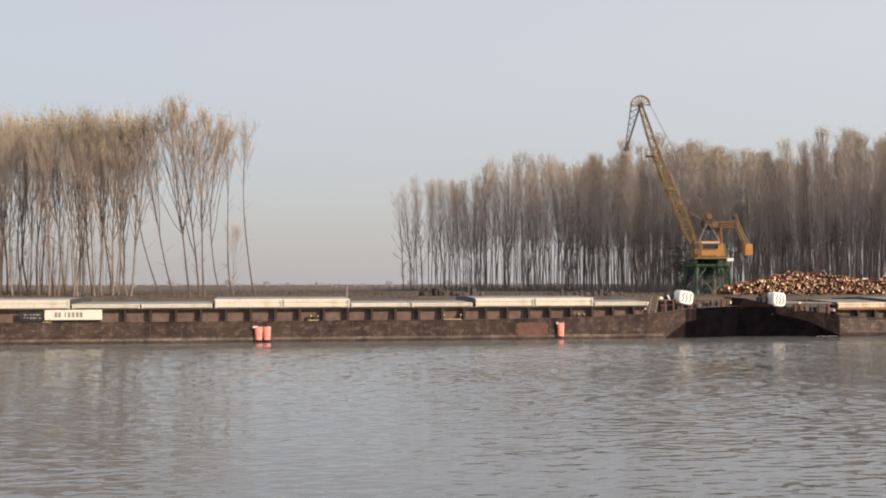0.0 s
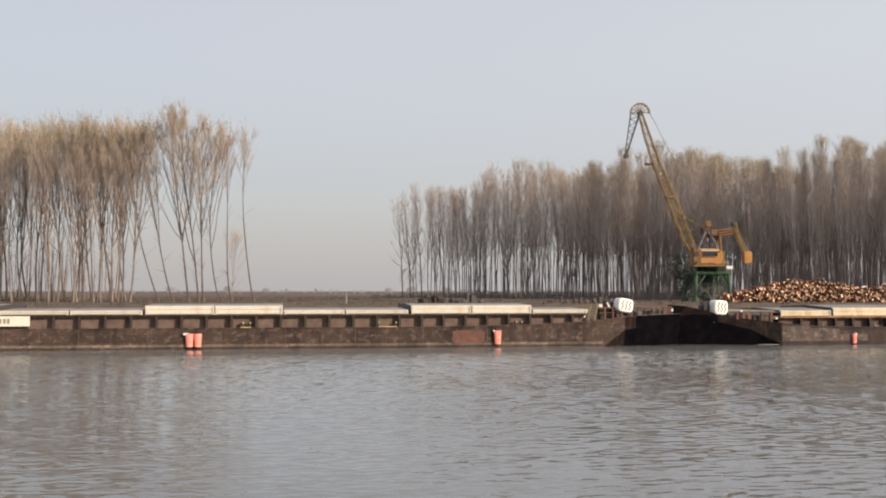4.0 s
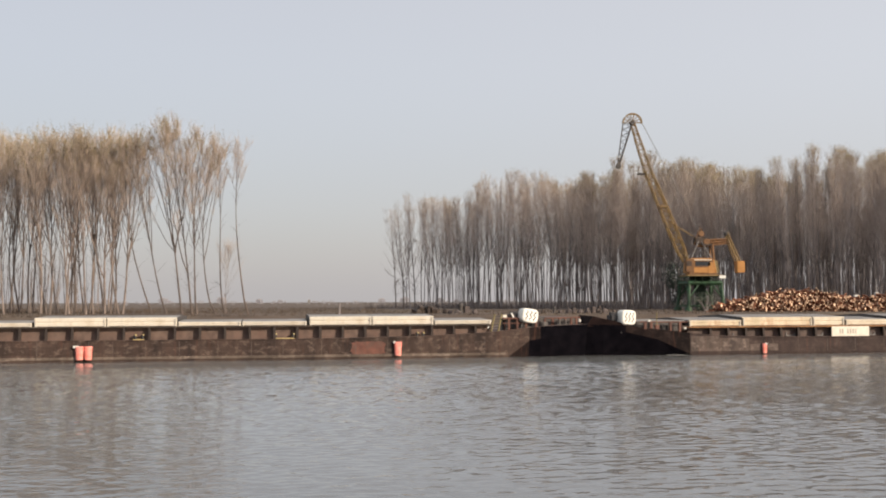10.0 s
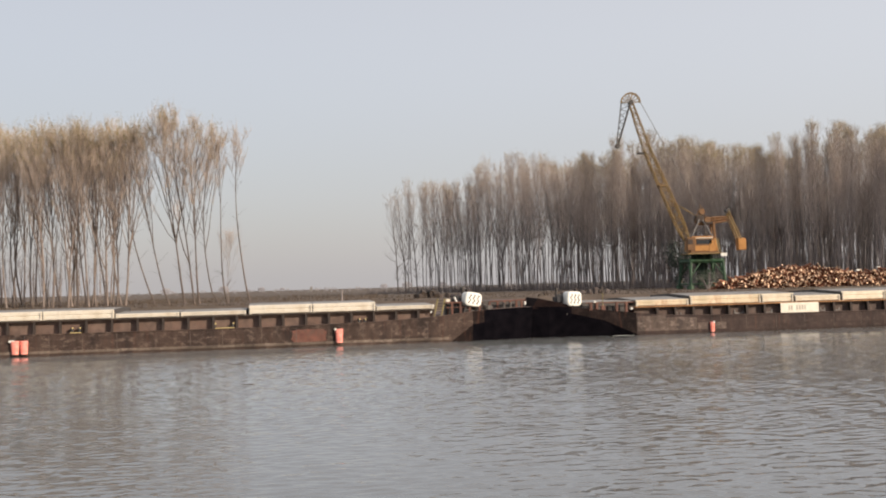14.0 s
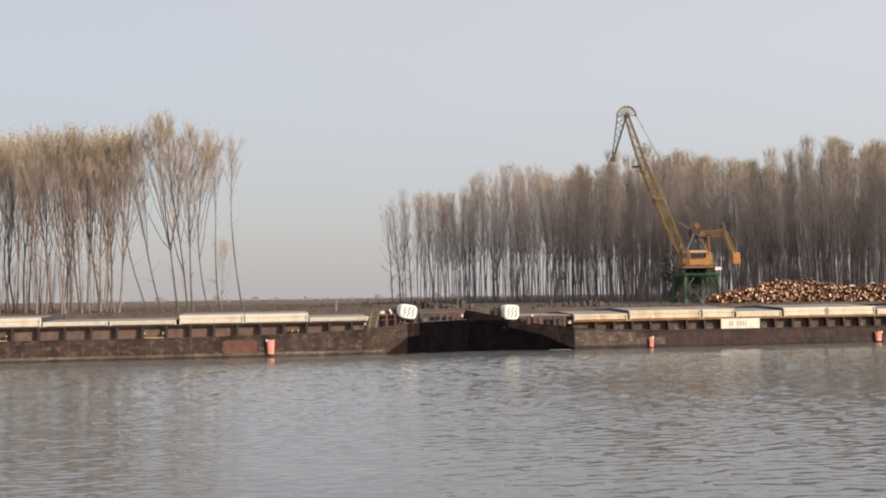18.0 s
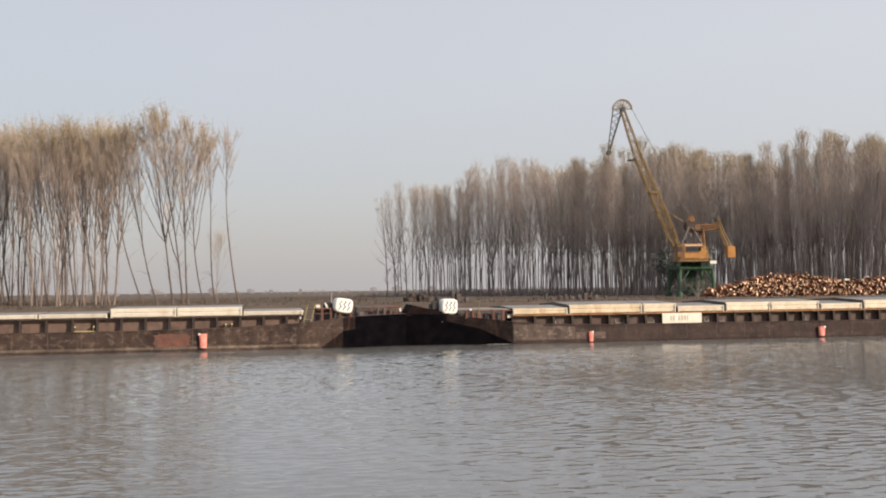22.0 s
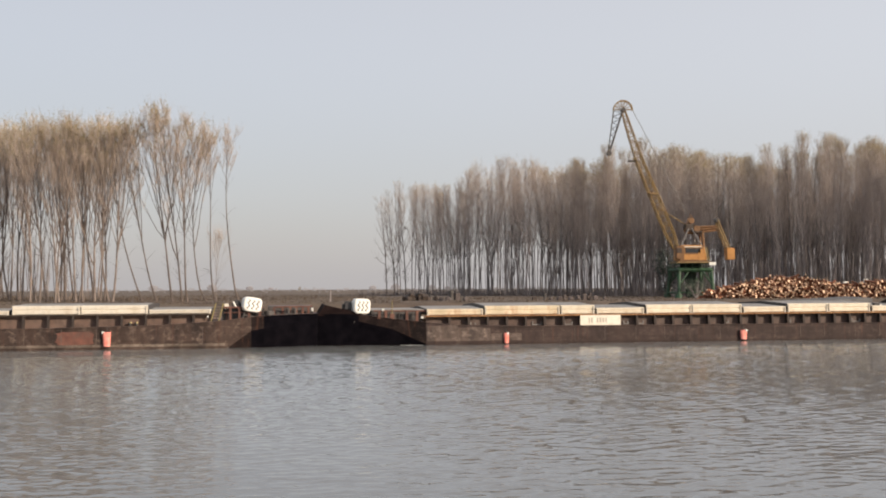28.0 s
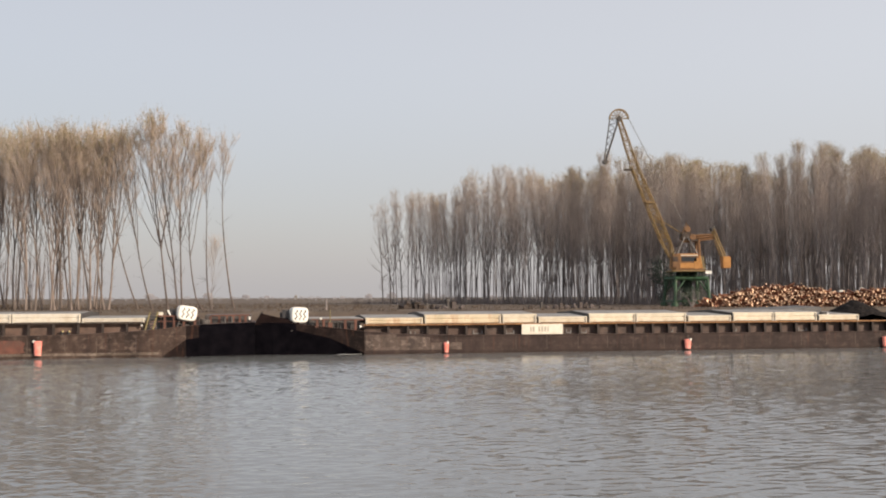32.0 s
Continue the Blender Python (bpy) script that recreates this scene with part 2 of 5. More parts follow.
M_FAINT = mat("faded_lettering", (0.34, 0.30, 0.25), (0.46, 0.42, 0.35), 5.0, 0.7)
M_LETTER = mat("grey_lettering", (0.18, 0.16, 0.14), (0.30, 0.27, 0.24), 5.0, 0.7)
M_COAM = mat("coaming_red_brown", (0.092, 0.060, 0.048), (0.172, 0.118, 0.095), 1.6, 0.8,
             stain=(0.10, 0.05, 0.035), stain_scale=0.8, stain_amount=0.5)
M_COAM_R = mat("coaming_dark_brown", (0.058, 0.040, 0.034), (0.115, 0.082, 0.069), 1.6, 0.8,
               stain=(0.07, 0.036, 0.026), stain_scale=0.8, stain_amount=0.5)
M_COVER = mat("cream_hatch_cover", (0.505, 0.460, 0.380), (0.690, 0.640, 0.550), 1.1, 0.55, stretch=(1, 1, 0.6),
              stain=(0.34, 0.27, 0.18), stain_scale=1.1, stain_amount=0.6, random_tint=0.06)
M_COVER_R = mat("cream_hatch_cover_rusty", (0.49, 0.405, 0.275), (0.67, 0.575, 0.420), 0.9, 0.55, stretch=(1, 1, 0.3),
                stain=(0.36, 0.18, 0.08), stain_scale=1.8, stain_amount=0.7, random_tint=0.06)
M_COVER_Y = mat("warm_cream_hatch_cover", (0.51, 0.445, 0.335), (0.64, 0.570, 0.450), 0.9, 0.55,
                stain=(0.42, 0.30, 0.18), stain_scale=1.3, stain_amount=0.5, random_tint=0.06)
M_COVTOP = mat("grey_hatch_roof", (0.18, 0.172, 0.163), (0.28, 0.268, 0.25), 0.7, 0.6,
               stain=(0.15, 0.14, 0.13), stain_scale=0.4, stain_amount=0.6)
M_RUSTLINE = mat("orange_rust_rail", (0.170, 0.076, 0.030), (0.306, 0.162, 0.068), 2.0, 0.8)
M_WHITE = mat("white_paint", (0.70, 0.69, 0.64), (0.80, 0.79, 0.74), 2.0, 0.5, stain=(0.55, 0.52, 0.46), stain_scale=1.5, stain_amount=0.3)
M_BOARD = mat("cream_name_board", (0.62, 0.575, 0.48), (0.71, 0.67, 0.58), 2.0, 0.5)
M_BLACK = mat("black_paint", (0.012, 0.012, 0.014), (0.03, 0.028, 0.028), 3.0, 0.5)
M_RED = mat("signal_red_paint", (0.76, 0.20, 0.15), (0.86, 0.35, 0.29), 2.5, 0.45)
M_PATCH = mat("red_primer", (0.095, 0.038, 0.027), (0.165, 0.066, 0.046), 1.5, 0.8, stain=(0.08, 0.05, 0.04), stain_scale=1.2, stain_amount=0.7)
M_YELLOW = mat("yellow_paint", (0.36, 0.27, 0.11), (0.52, 0.42, 0.20), 2.5, 0.55)
M_POSTRED = mat("red_brown_posts", (0.077, 0.034, 0.025), (0.153, 0.068, 0.047), 2.0, 0.75)
M_CRANE = mat("ochre_crane_paint", (0.16, 0.105, 0.04), (0.25, 0.17, 0.065), 1.5, 0.6,
              stain=(0.20, 0.10, 0.04), stain_scale=1.0, stain_amount=0.5)
M_CAB = mat("orange_cab_paint", (0.330, 0.148, 0.034), (0.455, 0.220, 0.060), 1.2, 0.5,
            stain=(0.34, 0.16, 0.05), stain_scale=1.2, stain_amount=0.4)
M_GREEN = mat("green_portal_paint", (0.015, 0.044, 0.023), (0.038, 0.098, 0.050), 1.5, 0.6,
              stain=(0.05, 0.07, 0.035), stain_scale=0.9, stain_amount=0.5)
M_DKGREEN = mat("dark_green_shade_paint", (0.006, 0.018, 0.011), (0.015, 0.030, 0.020), 1.5, 0.8)
M_STEEL = mat("dark_steel", (0.05, 0.045, 0.042), (0.10, 0.09, 0.085), 2.5, 0.6, metal=0.3)
M_GLASS = mat("dark_cab_window", (0.015, 0.018, 0.022), (0.03, 0.034, 0.04), 2.0, 0.12)
M_BARK = mat("poplar_bark", (0.104, 0.082, 0.071), (0.290, 0.235, 0.203), 2.2, 0.9, stretch=(1, 1, 0.25), random_tint=0.22)
# plantation bark, its tone lifted in place of haze
M_BARK_HAZE = mat("poplar_bark_haze_lifted", (0.135, 0.114, 0.110), (0.325, 0.285, 0.272), 2.2, 0.9, stretch=(1, 1, 0.25), random_tint=0.25)
M_BARK_E = mat("poplar_bark_dull", (0.060, 0.046, 0.040), (0.150, 0.118, 0.101), 2.2, 0.9, stretch=(1, 1, 0.25), random_tint=0.15)
M_TWIG_W = mat("plantation_twigs", (0.375, 0.314, 0.276), (0.502, 0.426, 0.376), 0.5, 0.9, random_tint=0.08)
M_TWIG = mat("poplar_twigs", (0.385, 0.306, 0.252), (0.530, 0.430, 0.357), 0.5, 0.9, random_tint=0.20)
# far stems greyed and lifted in colour for the haze among them
M_STEM_HAZE = mat("grey_stems_haze_lifted", (0.150, 0.132, 0.133), (0.240, 0.218, 0.218), 2.0, 0.9, stretch=(1, 1, 0.2))
M_LEAF = mat("withered_leaves", (0.215, 0.176, 0.080), (0.330, 0.270, 0.132), 0.6, 0.8, random_tint=0.2)
M_LOGBARK = mat("log_bark", (0.115, 0.042, 0.022), (0.26, 0.105, 0.055), 3.0, 0.9, random_tint=0.3, pieces=True)
M_LOGEND = mat("cut_log_end", (0.54, 0.31, 0.18), (0.84, 0.62, 0.43), 5.0, 0.8, random_tint=0.65, pieces=True)
M_COAL = mat("dark_ore", (0.009, 0.008, 0.008), (0.028, 0.024, 0.022), 4.0, 0.95, bump=0.04, bump_scale=6)
M_COAL.node_tree.nodes["Principled BSDF"].inputs["Specular IOR Level"].default_value = 0.06
M_EVERGREEN = mat("evergreen_leaves", (0.026, 0.040, 0.034), (0.066, 0.084, 0.070), 1.5, 0.7)
M_SCRUB = mat("grey_green_scrub", (0.050, 0.066, 0.046), (0.125, 0.140, 0.110), 1.5, 0.8)
# pale bluish tone carries the haze of the distance in its colour
M_HEDGE_HAZE = mat("far_hedge_haze", (0.26, 0.250, 0.262), (0.33, 0.318, 0.332), 0.05, 1.0)


# ================= small builders =================
def mesh_from(name, verts, faces, mats, idx=None, smooth=False):
    me = bpy.data.meshes.new(name)
    me.from_pydata(verts, [], faces)
    for m in mats:
        me.materials.append(m)
    if idx is not None:
        me.polygons.foreach_set("material_index", idx)
    if smooth:
        me.polygons.foreach_set("use_smooth", [True] * len(me.polygons))
    me.update()
    return me


def empty(name):
    ob = new(name)
    ob.empty_display_size = 0.5
    return ob


def part(name, data, material, parent, label=""):
    """Link a bmesh or a mesh as one object under a thing or a part."""
    if isinstance(data, bmesh.types.BMesh):
        me = bpy.data.meshes.new(name)
        data.to_mesh(me)
        data.free()
    else:
        me = data
    if material is not None and not me.materials:
        me.materials.append(material)
    ob = new(name, me)
    ob.parent = parent
    return tagged(ob, label) if label else ob


def add_box(bm, x0, x1, y0, y1, z0, z1, bevel=0.0):
    r = bmesh.ops.create_cube(bm, size=1.0)
    vs = r["verts"]
    bmesh.ops.scale(bm, vec=(x1 - x0, y1 - y0, z1 - z0), verts=vs)
    bmesh.ops.translate(bm, vec=((x0 + x1) / 2, (y0 + y1) / 2, (z0 + z1) / 2), verts=vs)
    if bevel:
        es = list({e for v in vs for e in v.link_edges})
        bmesh.ops.bevel(bm, geom=es, offset=bevel, segments=2, affect="EDGES")


def box(x0, x1, y0, y1, z0, z1, bevel=0.0):
    bm = bmesh.new()
    add_box(bm, x0, x1, y0, y1, z0, z1, bevel)
    return bm


def add_rod(bm, a, b, r0, r1=None, sides=6):
    a, b = Vector(a), Vector(b)
    d = b - a
    m = Matrix.Translation((a + b) / 2) @ d.to_track_quat("Z", "Y").to_matrix().to_4x4()
    bmesh.ops.create_cone(bm, cap_ends=True, segments=sides, radius1=r0, radius2=r0 if r1 is None else r1, depth=d.length, matrix=m)


def rods(pairs, r, sides=6):
    bm = bmesh.new()
    for a, b in pairs:
        add_rod(bm, a, b, r, None, sides)
    return bm


def tube(points, radii, sides, verts, faces):
    """Append a tapered tube along points to plain lists."""
    base = len(verts)
    k = len(points)
    for i, p in enumerate(points):
        d = (points[min(i + 1, k - 1)] - points[max(i - 1, 0)]).normalized()
        s = d.cross(Vector((0.31, 0.95, 0.05))).normalized()
        c = d.cross(s)
        for j in range(sides):
            a = 2 * math.pi * j / sides
            verts.append(p + (s * math.cos(a) + c * math.sin(a)) * radii[i])
    for i in range(k - 1):
        for j in range(sides):
            a, b = base + i * sides + j, base + i * sides + (j + 1) % sides
            faces.append((a, b, b + sides, a + sides))


# ================= river, ground =================
LANE = radians(9.0)                   # the fairway runs off to the right, away from the eye
LD = Vector((math.cos(LANE), math.sin(LANE), 0))
LN = Vector((-math.sin(LANE), math.cos(LANE), 0))
L0 = Vector((0, 90, 0))


def lane(a, b, z=0.0):
    return L0 + LD * a + LN * b + Vector((0, 0, z))


def ground():
    """One sheet: near bank, river bed, far bank and the plain to the horizon."""
    prof = [(-2600, 6.0), (-900, 4.0), (-300, 3.4), (-140, 3.3), (-100, 3.3), (-92, 3.3), (-88, 3.2), (-84, 1.6), (-80, -0.5),
            (-74, -2.5), (-40, -4), (0, -4), (12, -3), (15, -1.0), (17, 0.4), (19, 1.7), (21, 2.9), (23, 3.42), (26, 3.5),
            (30, 3.5), (35, 3.5), (40, 3.5), (46, 3.5), (54, 3.5), (64, 3.5), (78, 3.5), (95, 3.5), (120, 3.5), (160, 3.5),
            (230, 3.45), (340, 3.4), (520, 3.4), (800, 3.4), (1400, 3.4), (2600, 3.6)]
    along = [-3000, -1500, -800, -450, -280, -200] + list(range(-160, 201, 4)) + [230, 300, 450, 800, 1500, 3000]
    verts, faces = [], []
    for a in along:
        for b, z in prof:
            p = lane(a, b, z)
            if 15 <= b <= 160 and abs(a) < 300:
                p.z += 0.07 * noise.noise(Vector((a * 0.12, b * 0.15, 0))) + 0.04 * noise.noise(Vector((a * 0.5, b * 0.5, 3)))
                if b < 24:
                    p += LN * 1.2 * noise.noise(Vector((a * 0.06, 5.1, 0)))
            verts.append(p)
    k = len(prof)
    for i in range(len(along) - 1):
        for j in range(k - 1):
            a = i * k + j
            faces.append((a, a + k, a + k + 1, a + 1))
    ob = new("ground", mesh_from("ground", verts, faces, [M_FIELD], smooth=True))
    tagged(ob, "flat river bank and plain of brown dry grass", "ground", kind="structure")


def water():
    """The river as one sheet with real ripples where the eye looks on it, flat farther off."""
    rnd = np.random.RandomState(12)
    a_in = np.arange(-64, 92, 0.19)
    b_in, s = [], -72.0
    while s < 2.2:
        b_in.append(s)
        s += 0.10 + 0.08 * (s + 72) / 72
    a_all = np.concatenate([[-3000, -600, -150], a_in, [170, 600, 3000]])
    b_all = np.concatenate([[-83, -78], b_in, [6, 12, 18.2]])
    A, B = np.meshgrid(a_all, b_all, indexing="ij")
    Z = np.zeros_like(A)
    for k in range(44):
        lam = 0.34 * (0.85 / 0.34) ** rnd.rand()
        th = 1.45 + (1 if k % 2 else -1) * rnd.uniform(0.03, 0.62)
        amp = 0.0036 * (lam / 0.7) ** 0.9 * (0.6 + 0.8 * rnd.rand())
        Z += amp * np.sin(2 * np.pi / lam * (A * np.cos(th) + B * np.sin(th)) + rnd.rand() * 6.28
                          + 0.8 * np.sin(A * 0.21 + k) + 0.8 * np.sin(B * 0.27 + 2 * k))
    # gusts: rougher and calmer patches
    gust = 0.95 + 0.25 * np.sin(A * 0.11 + 1.0 + 0.6 * np.sin(B * 0.13)) + 0.22 * np.sin(B * 0.23 + A * 0.05) + 0.15 * np.sin(A * 0.31 - B * 0.2)
    fade = np.clip((A + 64) / 6, 0, 1) * np.clip((92 - A) / 6, 0, 1) * np.clip((B + 72) / 3, 0, 1) * np.clip((2.2 - B) / 1, 0, 1)
    lee = 0.34 + 0.10 * np.clip((-6 - B) / 26, 0, 1)      # calmer beside the barges
    Z *= gust * fade * lee
    d, n0 = np.array(LD), np.array(LN)
    P = np.array(L0)[None, None, :] + A[..., None] * d + B[..., None] * n0
    P[..., 2] = Z
    na, nb = A.shape
    idx = np.arange(na * nb).reshape(na, nb)
    F = np.stack([idx[:-1, :-1], idx[1:, :-1], idx[1:, 1:], idx[:-1, 1:]], axis=-1).reshape(-1, 4)
    me = bpy.data.meshes.new("water")
    me.vertices.add(na * nb)
    me.vertices.foreach_set("co", P.reshape(-1))
    me.loops.add(len(F) * 4)
    me.loops.foreach_set("vertex_index", F.reshape(-1))
    me.polygons.add(len(F))
    me.polygons.foreach_set("loop_start", np.arange(0, len(F) * 4, 4))
    me.polygons.foreach_set("use_smooth", np.ones(len(F), dtype=bool))
    me.update(calc_edges=True)
    me.materials.append(M_WATER)
    ob = new("water", me)
    return tagged(ob, "wide calm river with small ripples mirroring the sky", "river", kind="structure")


ground()
RIVER = water()


# ================= barges =================
BEAM = 11.0


def hull_mesh(name, stations, mats):
    """stations: u, top z, top inset, chine z, chine inset, foot z, foot inset, paint of the side, paint below the chine."""
    verts, faces, idx = [], [], []
    for u, zt, yt, zc, yc, zf, yf, *_ in stations:
        for y, z in ((yt, zt), (yc, zc), (yf, zf)):
            verts.append((u, y, z))
        for y, z in ((yf, zf), (yc, zc), (yt, zt)):
            verts.append((u, BEAM - y, z))
    for i in range(len(stations) - 1):
        side, low = stations[i][7], stations[i][8]
        for j in range(6):
            a, b = i * 6 + j, i * 6 + (j + 1) % 6
            faces.append((a, b, b + 6, a + 6))
            idx.append((side, low, low, low, side, 2)[j])
    faces.append(tuple(range(6)))
    idx.append(1)
    k = (len(stations) - 1) * 6
    faces.append(tuple(k + j for j in reversed(range(6))))
    idx.append(1)
    return mesh_from(name, verts, faces, mats, idx)


def cover_bm(length, z0, height, ridge):
    """One rolling hatch cover: upright beaded sides and a low pitched roof."""
    h = height
    near = [(0.50, 0.0), (0.44, 0.04), (0.44, h * 0.42), (0.50, h * 0.47), (0.50, h * 0.53), (0.45, h * 0.58), (0.45, h * 0.92), (0.53, h)]
    prof = near + [(BEAM / 2, h + ridge)] + [(BEAM - y, z) for y, z in reversed(near)]
    bm = bmesh.new()
    ends = []
    for x in (0.018, length - 0.018):
        ends.append([bm.verts.new((x, y, z0 + z)) for y, z in prof])
    k = len(prof)
    for j in range(k):
        f = bm.faces.new((ends[0][j], ends[1][j], ends[1][(j + 1) % k], ends[0][(j + 1) % k]))
        f.material_index = 1 if j in (7, 8) else 0
    # closed ends take dark steel for the shade inside open cover ends
    for cap in (list(reversed(ends[0])), ends[1]):
        bm.faces.new(cap).material_index = 2
    bmesh.ops.recalc_face_normals(bm, faces=bm.faces)
    return bm


def bm_mesh(name, bm, mats):
    me = bpy.data.meshes.new(name)
    bm.to_mesh(me)
    bm.free()
    for m in mats:
        me.materials.append(m)
    return me


def add_covers(barge, spans, z0, low, high, paint, ridge):
    """spans: from u to u, high or low, one hatch cover each."""
    for i, (u0, u1, up) in enumerate(spans):
        h = high if up else low
        me = bm_mesh("hatch_cover", cover_bm(u1 - u0, z0, h, ridge), [paint[i % len(paint)], M_COVTOP, M_STEEL])
        ob = part("hatch_cover", me, None, barge, "raised cream hatch cover with grey roof" if up else "low cream hatch cover with grey roof")
        ob.location.x = u0
        for dx in (0.12, u1 - u0 - 0.12):
            b = bmesh.new()
            add_box(b, dx - 0.05, dx + 0.05, 0.36, 0.47, z0 - 0.02, z0 + h * 0.9, 0.01)
            add_rod(b, (dx, 0.40, z0 + 0.02), (dx, 0.48, z0 + 0.02), 0.09, None, 10)
            part("roller_bracket", b, M_COVER, ob)


def rib_mesh(z0, z1, paint):
    """A T-shaped coaming stay: tapering web and outer flange."""
    bm = bmesh.new()
    web = [(0.82, z0), (0.24, z0), (0.32, z1), (0.82, z1)]
    a = [bm.verts.new((-0.02, y, z)) for y, z in web]
    b = [bm.verts.new((0.02, y, z)) for y, z in web]
    bm.faces.new(a)
    bm.faces.new(list(reversed(b)))
    for j in range(4):
        bm.faces.new((a[j], b[j], b[(j + 1) % 4], a[(j + 1) % 4]))
    fl = [(0.21, z0), (0.24, z0), (0.32, z1), (0.29, z1)]
    a = [bm.verts.new((-0.10, y, z)) for y, z in fl]
    b = [bm.verts.new((0.10, y, z)) for y, z in fl]
    bm.faces.new(a)
    bm.faces.new(list(reversed(b)))
    for j in range(4):
        bm.faces.new((a[j], b[j], b[(j + 1) % 4], a[(j + 1) % 4]))
    bmesh.ops.recalc_face_normals(bm, faces=bm.faces)
    return bm_mesh("coaming_stay", bm, [paint])


def name_board(barge, u0, u1, z0, z1, marks, ink):
    bd = part("name_board", box(u0, u1, 0.16, 0.22, z0, z1, 0.015), M_BOARD, barge, "cream board with a dark registration mark")
    for a, b in marks:
        m = box(a, b, 0.150, 0.158, z0 + (z1 - z0) * 0.27, z1 - (z1 - z0) * 0.25)
        part("mark_bar", m, ink, bd)
    for u in (u0 + 0.5, u1 - 0.5):
        part("bracket", box(u - 0.04, u + 0.04, 0.22, 0.34, z0 + 0.1, z1 - 0.1), M_STEEL, bd)


def fender(barge, u, z0, z1, width):
    """A signal-red drum hung on the hull side."""
    n = 2 if width > 1.0 else 1
    r = width / (2 * n)
    h = z1 - z0
    prof = [(0, 0), (0.94, 0), (1, 0.04), (1, 0.24), (1.06, 0.25), (1.06, 0.30), (1, 0.31), (1, 0.69), (1.06, 0.70), (1.06, 0.75), (1, 0.76), (1, 0.96), (0.94, 1), (0, 1)]
    for i in range(n):
        x = u - width / 2 + r * (2 * i + 1)
        v, f = [], []
        for q, k in prof:
            for s in range(16):
                a = 2 * math.pi * s / 16
                q2 = q * (0.80 + 0.20 * k)
                v.append((x + math.cos(a) * r * q2, (-r * 1.06 + math.sin(a) * r * q) * 0.55 - 0.02, z0 + h * k))
        for q in range(len(prof) - 1):
            for s in range(16):
                a, b2 = q * 16 + s, q * 16 + (s + 1) % 16
                f.append((a, b2, b2 + 16, a + 16))
        fd = part("drum_fender", mesh_from("drum_fender", v, f, [M_RED], smooth=False), None, barge, "bright red drum fender hung at the waterline")
        part("hanger", rods([((x, -r * 0.6, z1), (x, -0.02, z1 + 0.4))], 0.02), M_STEEL, fd)
    # white block placed as the glare on the drum's upper edge
    part("cap", box(u + width * (-0.62 if u < 0 else 0.12), u + width * (-0.3 if u < 0 else 0.44), -r * (0.9 if u < 0 else 1.4), -r * 0.3, z1 - 0.12, z1 + 0.06, 0.03), M_WHITE, fd, "white block set as the glare on the drum")


def canister(barge, u, y, z, w, h, turn, tip):
    """A rounded case with a white front, three wavy dark lines and a dark canvas body, on a low steel stand."""
    bm = bmesh.new()
    prof = []
    for i in range(24):
        a = 2 * math.pi * i / 24
        c, s = math.cos(a), math.sin(a)
        prof.append((w / 2 * math.copysign(abs(c) ** 0.5, c), h / 2 * math.copysign(abs(s) ** 0.5, s)))
    rings = [(-0.10, 0.86, 0), (-0.03, 0.97, 0), (0.06, 1.0, 0), (0.75, 1.0, 0), (0.77, 0.95, 1), (1.10, 0.90, 1), (1.20, 0.70, 1)]
    made = [[bm.verts.new((px * k, d, pz * k)) for px, pz in prof] for d, k, _ in rings]
    for r, (lo, hi) in enumerate(zip(made, made[1:])):
        for j in range(24):
            n = (j + 1) % 24
            bm.faces.new((lo[j], lo[n], hi[n], hi[j])).material_index = rings[r + 1][2]
    bm.faces.new(made[0])
    bm.faces.new(list(reversed(made[-1]))).material_index = 1
    bmesh.ops.recalc_face_normals(bm, faces=bm.faces)
    ob = part("canister", bm_mesh("canister", bm, [M_WHITE, M_CANVAS]), None, barge, "white rounded canister with wavy dark stripes and canvas body")
    ob.matrix_basis = pose(u, y, z, 0, tip, turn)
    for i in (-1, 0, 1):
        v, f = [], []
        for j in range(9):
            zz = h * (0.33 - 0.66 * j / 8)
            xx = i * w * 0.24 + (0.0, 0.11, 0.02, -0.09)[j % 4]
            v += [(xx - 0.055, -0.112, zz), (xx + 0.055, -0.112, zz), (xx + 0.055, -0.096, zz), (xx - 0.055, -0.096, zz)]
            if j:
                q = len(v) - 8
                f += [(q + k, q + (k + 1) % 4, q + 4 + (k + 1) % 4, q + 4 + k) for k in range(4)]
        part("stripe", mesh_from("stripe", v, f, [M_BLACK]), None, ob)
    part("stand", rods([((-w * 0.3, 0.3, -h * 0.42), (-w * 0.4, 0.2, -h * 0.5 - 0.75)),
                        ((w * 0.3, 0.3, -h * 0.42), (w * 0.4, 0.2, -h * 0.5 - 0.75)),
                        ((-w * 0.4, 0.3, -h * 0.5 - 0.35), (w * 0.4, 0.3, -h * 0.5 - 0.35))], 0.05), M_STEEL, ob)
    return ob


def posts(barge, spots, y, z1, paint, r=0.05):
    for u, z0 in spots:
        b = bmesh.new()
        add_box(b, u - r, u + r, y - r, y + r, z0 - 0.05, z1, r * 0.25)
        add_box(b, u - r * 1.6, u + r * 1.6, y - r * 1.6, y + r * 1.6, z0 - 0.05, z0 + 0.03)
        part("stanchion", b, paint, barge)


def bollard(barge, u, y, z):
    b = bmesh.new()
    for dx in (-0.28, 0.28):
        add_rod(b, (u + dx, y, z - 0.03), (u + dx, y, z + 0.42), 0.13, None, 12)
        add_rod(b, (u + dx, y, z + 0.42), (u + dx, y, z + 0.47), 0.17, None, 12)
    add_box(b, u - 0.55, u + 0.55, y - 0.2, y + 0.2, z - 0.03, z + 0.04, 0.01)
    part("bollard", b, M_STEEL, barge)


